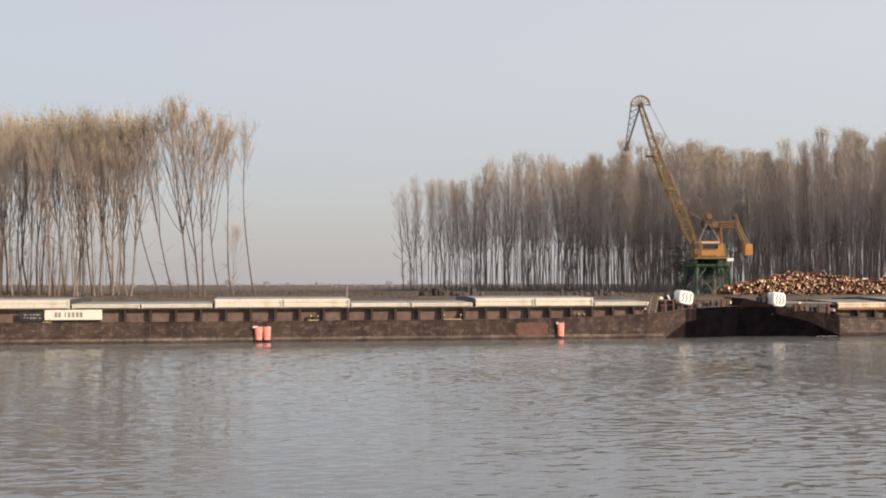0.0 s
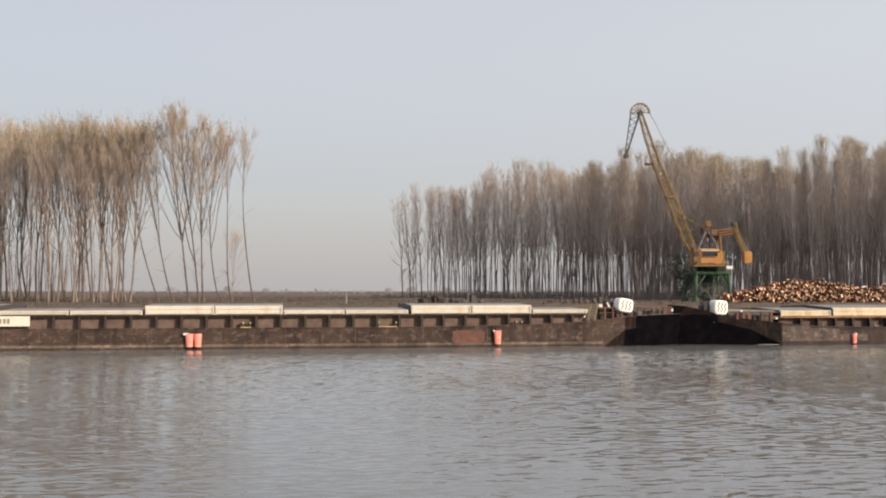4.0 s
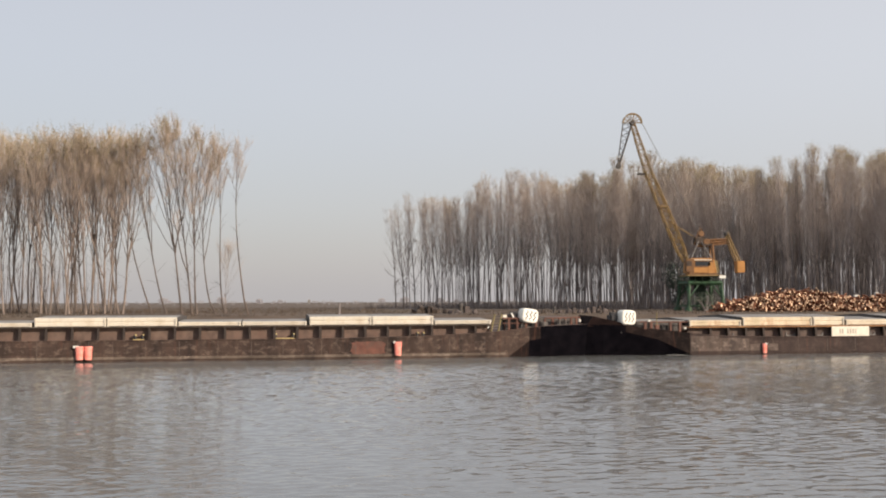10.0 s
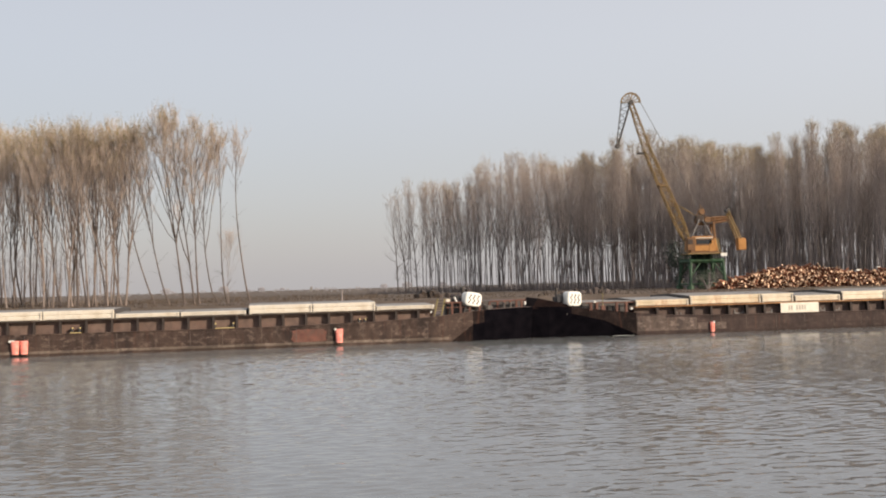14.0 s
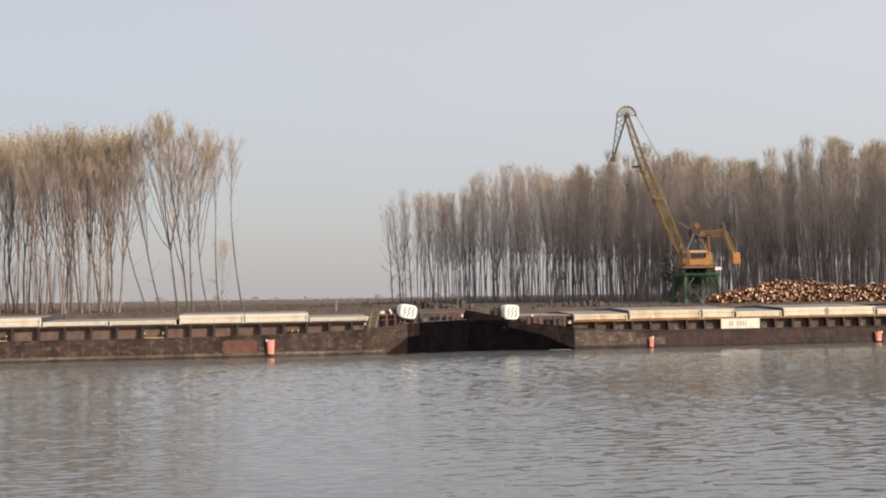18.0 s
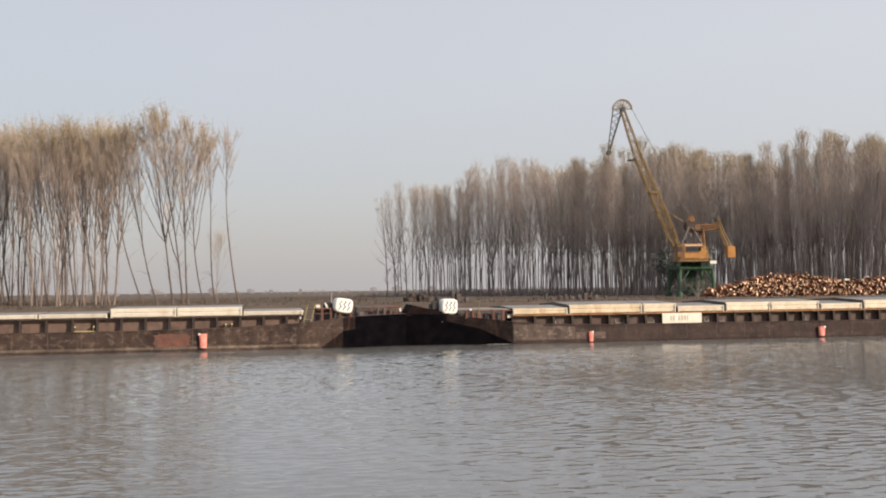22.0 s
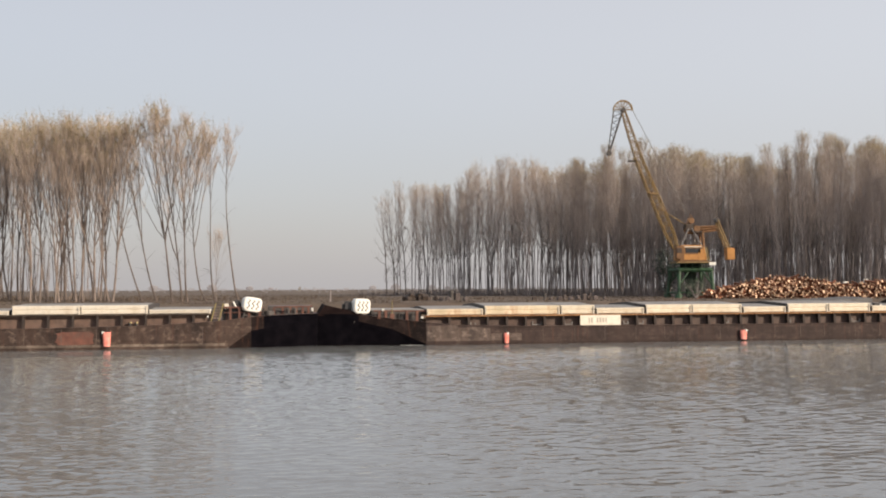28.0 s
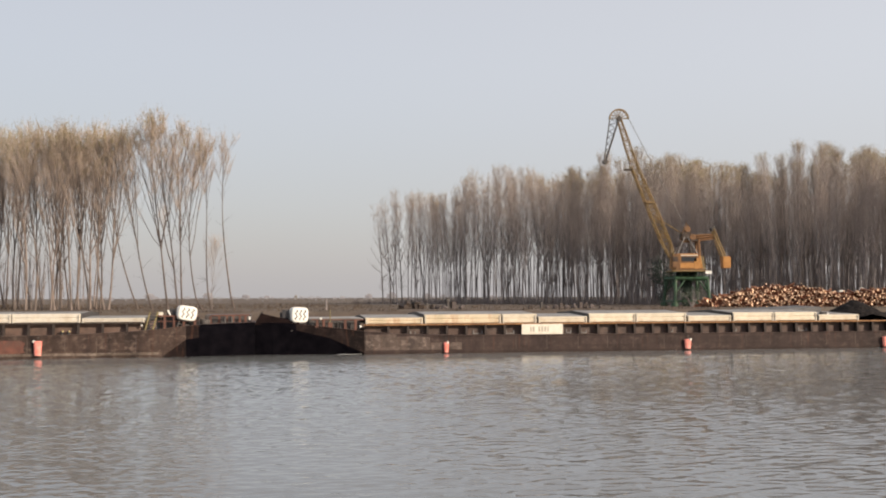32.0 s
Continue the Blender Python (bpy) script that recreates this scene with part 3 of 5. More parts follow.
def patch_bm(u0, u1, z0, z1, seed):
    """A thin coat of paint with a ragged edge."""
    rnd = random.Random(seed)
    bm = bmesh.new()
    ring = []
    for i in range(44):
        a = 2 * math.pi * i / 44
        c, s = math.cos(a), math.sin(a)
        k = rnd.uniform(0.90, 1.03)
        ring.append(((u0 + u1) / 2 + (u1 - u0) / 2 * k * math.copysign(abs(c) ** 0.3, c), (z0 + z1) / 2 + (z1 - z0) / 2 * k * math.copysign(abs(s) ** 0.3, s)))
    a = [bm.verts.new((u, -0.012, z)) for u, z in ring]
    b = [bm.verts.new((u, 0.01, z)) for u, z in ring]
    bm.faces.new(a)
    for j in range(44):
        bm.faces.new((a[j], b[j], b[(j + 1) % 44], a[(j + 1) % 44]))
    bmesh.ops.recalc_face_normals(bm, faces=bm.faces)
    return bm


def left_barge():
    B = empty("cargo_barge")
    tagged(B, "long rusty brown cargo barge with cream hatch covers", "barge", "pushed cargo barges")
    # paints: 0 brown plating, 1 black and 3 dark brown for painted shade, 2 deck
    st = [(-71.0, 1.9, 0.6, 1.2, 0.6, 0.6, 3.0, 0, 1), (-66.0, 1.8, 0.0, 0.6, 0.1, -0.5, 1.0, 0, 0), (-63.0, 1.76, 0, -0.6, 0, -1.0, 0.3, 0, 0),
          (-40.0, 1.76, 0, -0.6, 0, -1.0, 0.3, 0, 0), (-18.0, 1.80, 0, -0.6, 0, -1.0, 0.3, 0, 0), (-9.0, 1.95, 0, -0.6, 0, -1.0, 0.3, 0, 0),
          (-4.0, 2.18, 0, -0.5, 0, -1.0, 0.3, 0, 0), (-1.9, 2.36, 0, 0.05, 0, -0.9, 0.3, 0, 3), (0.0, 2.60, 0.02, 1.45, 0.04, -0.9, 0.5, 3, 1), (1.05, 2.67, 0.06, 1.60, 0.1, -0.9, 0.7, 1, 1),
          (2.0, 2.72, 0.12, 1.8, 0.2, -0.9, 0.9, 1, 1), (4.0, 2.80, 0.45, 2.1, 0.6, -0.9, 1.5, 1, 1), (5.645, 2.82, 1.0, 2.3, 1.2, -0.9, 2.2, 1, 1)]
    part("hull", hull_mesh("hull", st, [M_HULL_L, M_END_SHADE, M_COAM, M_BOW_SHADE]), None, B, "rust-brown plated hull, end black with painted shade")
    # rubbing strakes
    part("rubbing_strake", box(-66, -2.2, -0.05, 0.02, 0.20, 0.42, 0.02), M_STRAKE, B)
    part("deck_edge", box(-66, -9, -0.06, 0.05, 1.70, 1.80, 0.02), M_HULL_L, B)
    # plating butts
    for i in range(22):
        u = -64.0 + 2.85 * i + random.uniform(-0.3, 0.3)
        part("plate_seam", box(u - 0.02, u + 0.02, -0.018, 0.01, 0.42, 1.70), M_SEAM, B)
    # coaming and its stays
    part("coaming", box(-66.0, -3.4, 0.80, 0.88, 1.74, 2.86), M_COAM, B)
    part("far_coaming", box(-66.0, -3.4, BEAM - 0.86, BEAM - 0.78, 1.74, 2.86), M_COAM, B)
    part("coaming_end", box(-3.4, -3.32, 0.78, BEAM - 0.78, 2.0, 2.86), M_COAM, B)
    # rail kept dark to paint in the shadow line below the covers
    part("coaming_rail", box(-66.0, -3.3, 0.26, 0.82, 2.79, 2.91, 0.015), M_BROWN_STEEL, B)
    rib = rib_mesh(1.74, 2.79, M_STAY_SHADOW)
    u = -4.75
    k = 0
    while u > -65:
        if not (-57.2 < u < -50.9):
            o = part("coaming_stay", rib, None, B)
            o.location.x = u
        u -= 1.93 if k < 9 else 2.05
        k += 1
    add_covers(B, [(-65.0, -58.9, True), (-58.9, -53.2, True), (-53.1, -47.6, False), (-47.55, -41.7, False), (-41.55, -35.85, True), (-35.85, -30.15, True),
                   (-30.1, -24.9, False), (-24.85, -19.4, False), (-19.2, -13.85, True), (-13.85, -8.45, True), (-8.4, -3.35, False)],
               2.92, 0.35, 0.73, [M_COVER], 0.12)
    name_board(B, -55.14, -50.6, 1.99, 2.82, [(-54.35, -54.12), (-54.05, -53.85), (-53.55, -53.45), (-53.3, -53.1), (-52.98, -52.78), (-52.66, -52.46), (-52.36, -52.16)], M_LETTER)
    pl = part("info_plate", box(-57.15, -55.2, 0.2, 0.24, 1.87, 2.70, 0.01), M_BLACK, B, "black plate with two lines of small white marks")
    for j, z in enumerate((2.12, 2.38)):
        for i in range(6):
            a = -56.75 + i * 0.24
            part("mark_bar", box(a, a + 0.05 + 0.11 * ((i * 5 + j * 3) % 4) / 3, 0.19, 0.197, z, z + 0.10), M_FAINT, pl)
    fender(B, -37.5, 0.22, 1.32, 1.36)
    fender(B, -11.65, 0.28, 1.45, 0.66)
    part("primer_patch", patch_bm(-15.7, -12.7, 0.40, 1.52, 8), M_PATCH, B, "rectangular red primer patch")
    for u, w in ((-33.25, 0.6), (-21.3, 1.5), (-9.65, 0.5), (-55, 0.4)):
        b = bmesh.new()
        add_box(b, u - w / 2 - 0.14, u + w / 2 + 0.14, 0.30, 0.62, 1.76, 1.86, 0.01)
        base = part("mooring_cleat", b, M_YELLOW, B, "yellow mooring cleat with dark posts and pale caps")
        for k, x in enumerate((u - w / 2, u + w / 2)):
            part("post", rods([((x, 0.46, 1.85), (x, 0.46, 2.22))], 0.13, 10), M_BLACK, base)
            part("cap", rods([((x + 0.05, 0.42, 2.14), (x + 0.05, 0.42, 2.26))], 0.09, 10), M_YELLOW, base)
    # fore deck
    stair = part("boarding_ladder", rods([((-3.35, 0.45, 2.2), (-2.95, 0.65, 3.75))], 0.075), M_LADDER, B, "worn yellow ladder added for the glare on the house edge with dark treads")
    part("ladder_rail", rods([((-2.72, 0.45, 2.2), (-2.32, 0.65, 3.75))], 0.075), M_LADDER, stair)
    for i in range(6):
        x, z = -3.30 + 0.062 * i, 2.35 + 0.24 * i
        part("tread", box(x, x + 0.63, 0.44 + 0.03 * i, 0.66 + 0.03 * i, z, z + 0.06), M_BLACK, stair)
    for i, u in enumerate((-3.6, -3.38)):
        part("hand_lamp", box(u - 0.07, u + 0.07, 0.38, 0.5, 2.55 + 0.55 * i, 2.72 + 0.55 * i, 0.03), M_WHITE, B, "small white lamp")
    part("lamp_box", box(-2.25, -1.9, 0.5, 0.8, 3.28, 3.72, 0.03), M_BOARD, B, "small cream lamp box")
    part("lamp_stand", rods([((-2.07, 0.65, 2.3), (-2.07, 0.65, 3.3))], 0.05), M_POSTRED, B)
    posts(B, [(-1.75, 2.35), (-1.0, 2.45), (-0.2, 2.55), (0.7, 2.03)], 0.40, 3.40, M_POSTRED, 0.10)
    # black sheet added for the shade in the openings between the posts
    part("bulwark_plate", box(-2.45, 1.05, 0.80, 0.86, 2.3, 3.32), M_BLACK, B, "black sheet for the shade in the bulwark openings")
    part("bulwark_rail", rods([((-2.3, 0.40, 3.40), (1.0, 0.40, 3.36))], 0.08), M_POSTRED, B)
    part("lower_rail", rods([((-2.3, 0.35, 2.95), (1.0, 0.35, 2.98))], 0.04), M_POSTRED, B)
    canister(B, 0.12, 0.16, 3.62, 1.60, 1.24, 14, 9)
    winch = part("winch", box(-1.62, -0.72, 0.55, 1.7, 3.15, 4.0, 0.22), M_CANVAS, B, "dark canvas-covered winch")
    part("winch_foot", box(-1.5, -0.85, 0.7, 1.6, 2.45, 3.2, 0.05), M_BLACK, winch)
    part("lashing", rods([((-1.5, 0.52, 3.88), (-1.28, 0.50, 3.40))], 0.07), M_WHITE, winch, "small white bar on the winch")
    part("rope_coil", rods([((1.5, 1.0, 2.72), (1.5, 1.0, 3.05))], 0.45, 14), M_STEEL, B)
    posts(B, [(u, 2.75) for u in (1.9, 2.65, 3.27, 3.81, 4.36, 4.85)], 1.9, 3.36, M_POSTRED, 0.10)
    part("end_rail", rods([((1.9, 1.9, 3.38), (5.2, 1.9, 3.42))], 0.07), M_POSTRED, B)
    part("deck_house", box(1.4, 5.3, 2.6, 7.6, 2.7, 3.44, 0.05), M_STEEL, B, "low rusty deck box")
    bollard(B, 3.4, 1.4, 2.78)
    bollard(B, 1.0, 1.0, 2.66)
    part("white_block", box(5.12, 5.28, 1.9, 2.1, 3.0, 3.3, 0.03), M_WHITE, B)
    return B


def right_barge():
    B = empty("cargo_barge")
    tagged(B, "long dark rusty cargo barge with rust-streaked cream hatch covers", "barge", "pushed cargo barges")
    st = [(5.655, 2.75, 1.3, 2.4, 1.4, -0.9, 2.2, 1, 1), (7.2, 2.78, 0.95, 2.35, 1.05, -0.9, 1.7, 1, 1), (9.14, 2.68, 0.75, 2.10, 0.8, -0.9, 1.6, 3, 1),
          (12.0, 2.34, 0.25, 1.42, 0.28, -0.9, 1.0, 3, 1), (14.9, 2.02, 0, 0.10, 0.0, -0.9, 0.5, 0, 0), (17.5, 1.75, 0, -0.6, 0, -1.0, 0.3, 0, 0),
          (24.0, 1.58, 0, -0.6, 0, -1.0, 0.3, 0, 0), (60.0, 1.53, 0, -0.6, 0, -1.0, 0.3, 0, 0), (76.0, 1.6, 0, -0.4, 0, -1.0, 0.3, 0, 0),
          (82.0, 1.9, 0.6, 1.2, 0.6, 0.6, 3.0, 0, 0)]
    part("hull", hull_mesh("hull", st, [M_HULL_R, M_END_SHADE, M_COAM, M_BOW_SHADE]), None, B, "dark rusty plated hull, raked bow black with painted shade")
    part("rubbing_strake", box(15.6, 76, -0.05, 0.02, 0.12, 0.30, 0.02), M_HULL_R, B)
    part("deck_edge", box(20, 76, -0.06, 0.05, 1.46, 1.56, 0.02), M_HULL_R, B)
    for i in range(21):
        u = 17.5 + 2.7 * i + random.uniform(-0.3, 0.3)
        part("plate_seam", box(u - 0.02, u + 0.02, -0.018, 0.01, 0.30, 1.46), M_SEAM, B)
    for a, e, z0, z1 in ((15.0, 17.7, 0.34, 1.70), (17.75, 20.6, 0.34, 1.50), (20.65, 23.4, 0.34, 0.95)):
        part("worn_plate", box(a, e, -0.012, 0.01, z0, z1), M_WORN, B, "scuffed pale hull plate")
    # raised black breakwater at the bow
    v = [(5.6, 1.3, 2.6), (9.3, 0.72, 2.6), (9.3, 0.72, 2.80), (6.2, 1.2, 3.52), (6.2, BEAM / 2, 3.6), (5.6, BEAM / 2, 2.6),
         (5.74, 1.38, 2.6), (9.4, 0.80, 2.6), (9.4, 0.80, 2.80), (6.34, 1.3, 3.52), (6.34, BEAM / 2, 3.6), (5.74, BEAM / 2, 2.6)]
    f = [(0, 1, 2, 3), (0, 3, 4, 5), (6, 9, 8, 7), (6, 11, 10, 9), (3, 2, 8, 9), (4, 3, 9, 10), (1, 7, 8, 2), (0, 6, 7, 1), (5, 4, 10, 11), (0, 5, 11, 6)]
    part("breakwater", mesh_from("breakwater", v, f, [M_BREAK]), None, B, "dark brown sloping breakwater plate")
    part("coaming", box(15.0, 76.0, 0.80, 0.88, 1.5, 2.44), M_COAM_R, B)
    part("far_coaming", box(15.0, 76.0, BEAM - 0.86, BEAM - 0.78, 1.5, 2.03), M_COAM, B)
    part("coaming_end", box(14.92, 15.0, 0.78, BEAM - 0.78, 1.7, 2.03), M_COAM, B)
    part("coaming_end", box(76.0, 76.08, 0.70, BEAM - 0.70, 1.5, 2.62), M_COAM, B)
    part("coaming_rail", box(14.9, 76.0, 0.22, 0.82, 2.44, 2.56, 0.015), M_RUSTLINE, B, "orange rusted coaming rail")
    rib = rib_mesh(1.50, 2.45, M_STAY_SHADOW)
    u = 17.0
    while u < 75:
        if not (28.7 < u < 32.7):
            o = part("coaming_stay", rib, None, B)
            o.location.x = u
        u += 1.72 if u < 40 else 1.56
    add_covers(B, [(15.0, 20.06, False), (20.16, 27.05, True), (27.1, 30.28, True), (30.38, 34.95, False), (35.07, 39.5, True), (39.5, 44.38, True),
                   (44.48, 48.75, False), (48.88, 53.0, True), (53.0, 57.3, True), (57.42, 61.6, False)], 2.60, 0.52, 0.77, [M_COVER_R] * 2 + [M_COVER_Y] * 8, 0.20)
    name_board(B, 28.83, 32.6, 1.57, 2.47, [(29.6, 29.72), (29.82, 30.0), (30.35, 30.52), (30.62, 30.78), (30.9, 31.06), (31.18, 31.3)], M_FAINT)
    fender(B, 22.0, 0.10, 0.98, 0.46)
    fender(B, 44.2, 0.15, 1.0, 0.66)
    fender(B, 63.9, 0.10, 1.02, 0.75)
    for u, w in ((19.2, 0.5), (25.0, 0.9), (27.9, 0.8), (33.3, 0.5), (34.7, 0.6), (43.0, 0.4), (49.2, 0.4), (56.0, 0.9)):
        b = bmesh.new()
        add_box(b, u - w / 2, u + w / 2, 0.72, 0.83, 1.62, 1.70)
        add_box(b, u - w / 2, u - w / 2 + 0.1, 0.72, 0.83, 1.7, 1.95)
        add_box(b, u + w / 2 - 0.1, u + w / 2, 0.72, 0.83, 1.7, 1.9)
        part("mooring_cleat", b, M_STONE, B, "small grey mooring cleat")
    part("cover_winch", box(57.9, 58.5, 0.7, 1.1, 3.02, 3.36, 0.04), M_BLACK, B, "small black winch on a hatch cover")
    v = [(53.0, 4.5, 3.0), (60.2, 4.5, 3.0), (60.2, 9.6, 3.0), (53.0, 9.6, 3.0), (53.0, 4.7, 3.45), (60.2, 4.7, 3.8), (60.2, 9.4, 3.9), (53.0, 9.4, 3.55)]
    f = [(3, 2, 1, 0), (4, 5, 6, 7), (0, 1, 5, 4), (1, 2, 6, 5), (2, 3, 7, 6), (3, 0, 4, 7)]
    part("folded_tarpaulin", mesh_from("folded_tarpaulin", v, f, [M_TARP]), None, B, "folded grey tarpaulin beside the ore")
    part("winch_cap", box(58.52, 58.68, 0.7, 0.9, 3.02, 3.25, 0.03), M_WHITE, B)
    canister(B, 9.45, 0.85, 3.40, 1.50, 1.34, 14, 3)
    winch = part("winch", box(7.75, 8.75, 1.2, 2.2, 2.95, 3.85, 0.22), M_CANVAS, B, "dark canvas-covered winch")
    part("winch_foot", box(7.9, 8.6, 1.3, 2.1, 2.6, 3.0, 0.05), M_BLACK, winch)
    posts(B, [(10.89, 2.4), (11.45, 2.35), (13.29, 2.1), (14.18, 2.04)], 0.62, 3.02, M_POSTRED, 0.12)
    part("side_rail", rods([((10.4, 0.62, 3.00), (15.0, 0.62, 2.95))], 0.06), M_POSTRED, B)
    part("deck_box", box(10.2, 14.7, 1.2, 8.4, 2.1, 3.0, 0.05), M_STEEL, B)
    part("pole", rods([((12.0, 0.6, 2.3), (12.0, 0.6, 3.85))], 0.045), M_LADDER, B)
    part("deck_box_lid", box(9.9, 14.9, 1.1, 9.0, 3.0, 3.1, 0.03), M_COVTOP, B)
    v, f = [], []
    for k in range(13):
        w = 0.05 + 0.13 * math.sin(math.pi * k / 12) * (1 + 0.4 * math.sin(k * 2.3))
        v += [(12.6 + 0.17 * k, -0.12 - w, 0.035), (12.6 + 0.17 * k, -0.08 + w * 0.4, 0.045)]
        if k:
            f.append((2 * k - 2, 2 * k, 2 * k + 1, 2 * k - 1))
    part("bow_foam", mesh_from("bow_foam", v, f, [M_WHITE]), None, B, "small streak of white foam at the bow")
    part("pole_foot", box(11.8, 12.2, 0.45, 0.75, 2.28, 2.75, 0.03), M_POSTRED, B)
    bollard(B, 13.0, 1.1, 2.18)
    for u in (11.2, 14.6):
        part("lamp", box(u - 0.09, u + 0.09, 0.3, 0.5, 3.0 if u < 12 else 2.3, 3.18 if u < 12 else 2.5, 0.03), M_WHITE, B)
    return B


def ore_heap():
    """Dark loose cargo that rises out of the open end of the hold."""
    verts, faces = [], []
    nx, ny = 44, 30
    for i in range(nx + 1):
        for j in range(ny + 1):
            u, y = 57.2 + 17.0 * i / nx, 0.95 + 9.1 * j / ny
            r = math.hypot((u - 63.5) / 3.8, (y - 4.2) / 4.6)
            r2 = math.hypot((u - 69.5) / 4.0, (y - 5.0) / 4.4)
            z = 2.35 + (1 - min(1.0, r) ** 1.1) * 2.2 + max(0.0, 1 - r2) * 1.5
            z += 0.12 * noise.noise(Vector((u * 1.7, y * 1.7, 0))) + 0.06 * noise.noise(Vector((u * 5, y * 5, 2)))
            verts.append((u, y, z))
    for i in range(nx):
        for j in range(ny):
            a = i * (ny + 1) + j
            faces.append((a, a + ny + 1, a + ny + 2, a + 1))
    ob = new("ore_heap", mesh_from("ore_heap", verts, faces, [M_COAL], smooth=False))
    return tagged(ob, "heap of dark loose ore in an open barge hold", "ore", kind="stuff")


BARGE_L = left_barge()
BARGE_R = right_barge()
HEAP = ore_heap()

# ================= harbour crane =================
CY, CG = 140.0, 3.5


def lattice(bm, a, b, w0, w1, w2, bays, r_chord, r_lace, side):
    """A four-chord lattice boom from a to b: width w0 at the foot, w1 at 0.42, w2 at the head."""
    a, b = Vector(a), Vector(b)
    d = (b - a).normalized()
    s = Vector(side).normalized()
    t = d.cross(s).normalized()

    def ring(k):
        w = w0 + (w1 - w0) * min(1, k / 0.12) if k < 0.42 else w1 + (w2 - w1) * (k - 0.42) / 0.58
        p = a + (b - a) * k
        return [p + s * w * i * 0.5 + t * w * j * 0.5 for i, j in ((-1, -1), (1, -1), (1, 1), (-1, 1))]

    rings = [ring(k / bays) for k in range(bays + 1)]
    for k in range(bays):
        for j in range(4):
            add_rod(bm, rings[k][j], rings[k + 1][j], r_chord, None, 5)
            n = (j + 1) % 4
            add_rod(bm, rings[k][j], rings[k][n], r_lace, None, 4)
            if k % 2:
                add_rod(bm, rings[k][j], rings[k + 1][n], r_lace, None, 4)
            else:
                add_rod(bm, rings[k][n], rings[k + 1][j], r_lace, None, 4)


def crane():
    C = empty("harbour_crane")
    tagged(C, "ochre slewing harbour crane on a green portal", "crane")
    # portal: two wide frames on rails, turned a little
    ang = radians(4)
    ca, sa = math.cos(ang), math.sin(ang)

    def P(x, y, z):
        return Vector((36.15 + x * ca - y * sa, CY + 1.5 + x * sa + y * ca, z))

    top, foot = 2.2, 2.42
    corners = [(-1, -1), (1, -1), (1, 1), (-1, 1)]
    for i, j in corners:
        b = bmesh.new()
        add_rod(b, P(i * foot, j * foot, CG), P(i * top, j * top, 7.3), 0.24, 0.19, 8)
        add_rod(b, P(i * foot, j * foot, CG), P(i * foot, j * foot, CG + 0.5), 0.48, None, 8)
        part("leg", b, M_GREEN, C)
    for k in range(4):
        (i, j), (m, n) = corners[k], corners[(k + 1) % 4]
        c0, c1 = Vector((i, j)), Vector((m, n))
        k0, k1 = c0.lerp(c1, 0.30) * 2.2, c0.lerp(c1, 0.70) * 2.2
        part("brace", rods([(P(i * 2.32, j * 2.32, 5.2), P(k0.x, k0.y, 7.15))], 0.11), M_GREEN, C)
        part("brace", rods([(P(m * 2.32, n * 2.32, 5.2), P(k1.x, k1.y, 7.15))], 0.11), M_GREEN, C)
        part("tie_beam", rods([(P(i * 2.38, j * 2.38, 4.2), P(m * 2.38, n * 2.38, 4.2))], 0.12), M_GREEN, C)
        b = bmesh.new()
        add_rod(b, P(i * 2.25, j * 2.25, 7.25), P(m * 2.25, n * 2.25, 7.25), 0.26, None, 4)
        add_rod(b, P(i * 2.4, j * 2.4, 8.15), P(m * 2.4, n * 2.4, 8.15), 0.045, None, 5)
        for q in range(5):
            w = q / 5
            p = Vector((i + (m - i) * w, j + (n - j) * w))
            add_rod(b, P(p.x * 2.4, p.y * 2.4, 7.4), P(p.x * 2.4, p.y * 2.4, 8.15), 0.04, None, 5)
        part("girder", b, M_GREEN, C)
    b = bmesh.new()
    for q in range(4):
        add_rod(b, P(-2.4, -1.8 + 1.2 * q, 7.42), P(2.4, -1.8 + 1.2 * q, 7.42), 0.16, None, 4)
    add_rod(b, P(0, 0, 7.3), P(0, 0, 7.5), 1.7, None, 20)
    part("platform", b, M_GREEN, C)
    b = bmesh.new()
    add_rod(b, P(0, 0, 7.5), P(0, 0, 8.3), 1.5, 1.35, 20)
    add_rod(b, P(0, 0, 3.5), P(0, 0, 7.2), 0.55, 0.9, 12)
    part("slewing_column", b, M_DKGREEN, C)
    part("stairs", rods([(P(-1.9, 0.6, 3.6), P(1.3, 0.6, 7.4)), (P(-1.9, 1.2, 3.6), P(1.3, 1.2, 7.4))]
                        + [(P(-1.9 + 0.4 * q, 0.6, 3.6 + 0.475 * q), P(-1.9 + 0.4 * q, 1.2, 3.6 + 0.475 * q)) for q in range(9)], 0.05), M_STONE, C)
    # machine house
    h = box(33.9, 37.75, CY - 1.7, CY + 1.9, 8.35, 10.6, 0.28)
    for v in h.verts:          # the end wall leans in towards the roof
        if v.co.z > 9.0:
            v.co.x += (-0.45 if v.co.x > 36 else 0.10) * (v.co.z - 9.0) / 1.6
    house = part("machine_house", h, M_CAB, C, "bright orange machine house")
    part("window", box(34.75, 36.75, CY - 1.74, CY - 1.66, 9.55, 10.15), M_GLASS, house)
    part("white_rail", box(34.6, 36.9, CY - 1.78, CY - 1.70, 10.30, 10.41), M_BOARD, house)
    part("door", box(36.45, 37.1, CY - 1.74, CY - 1.69, 8.55, 10.0, 0.01), M_CAB, house)
    part("corner_post", box(33.86, 34.55, CY - 1.76, CY - 1.70, 8.45, 10.5, 0.02), M_RUST, house, "rusty corner plate")
    part("window_band", box(34.62, 37.15, CY - 1.715, CY - 1.695, 9.35, 10.28), M_RUST, house, "rusty brown band round the windows")
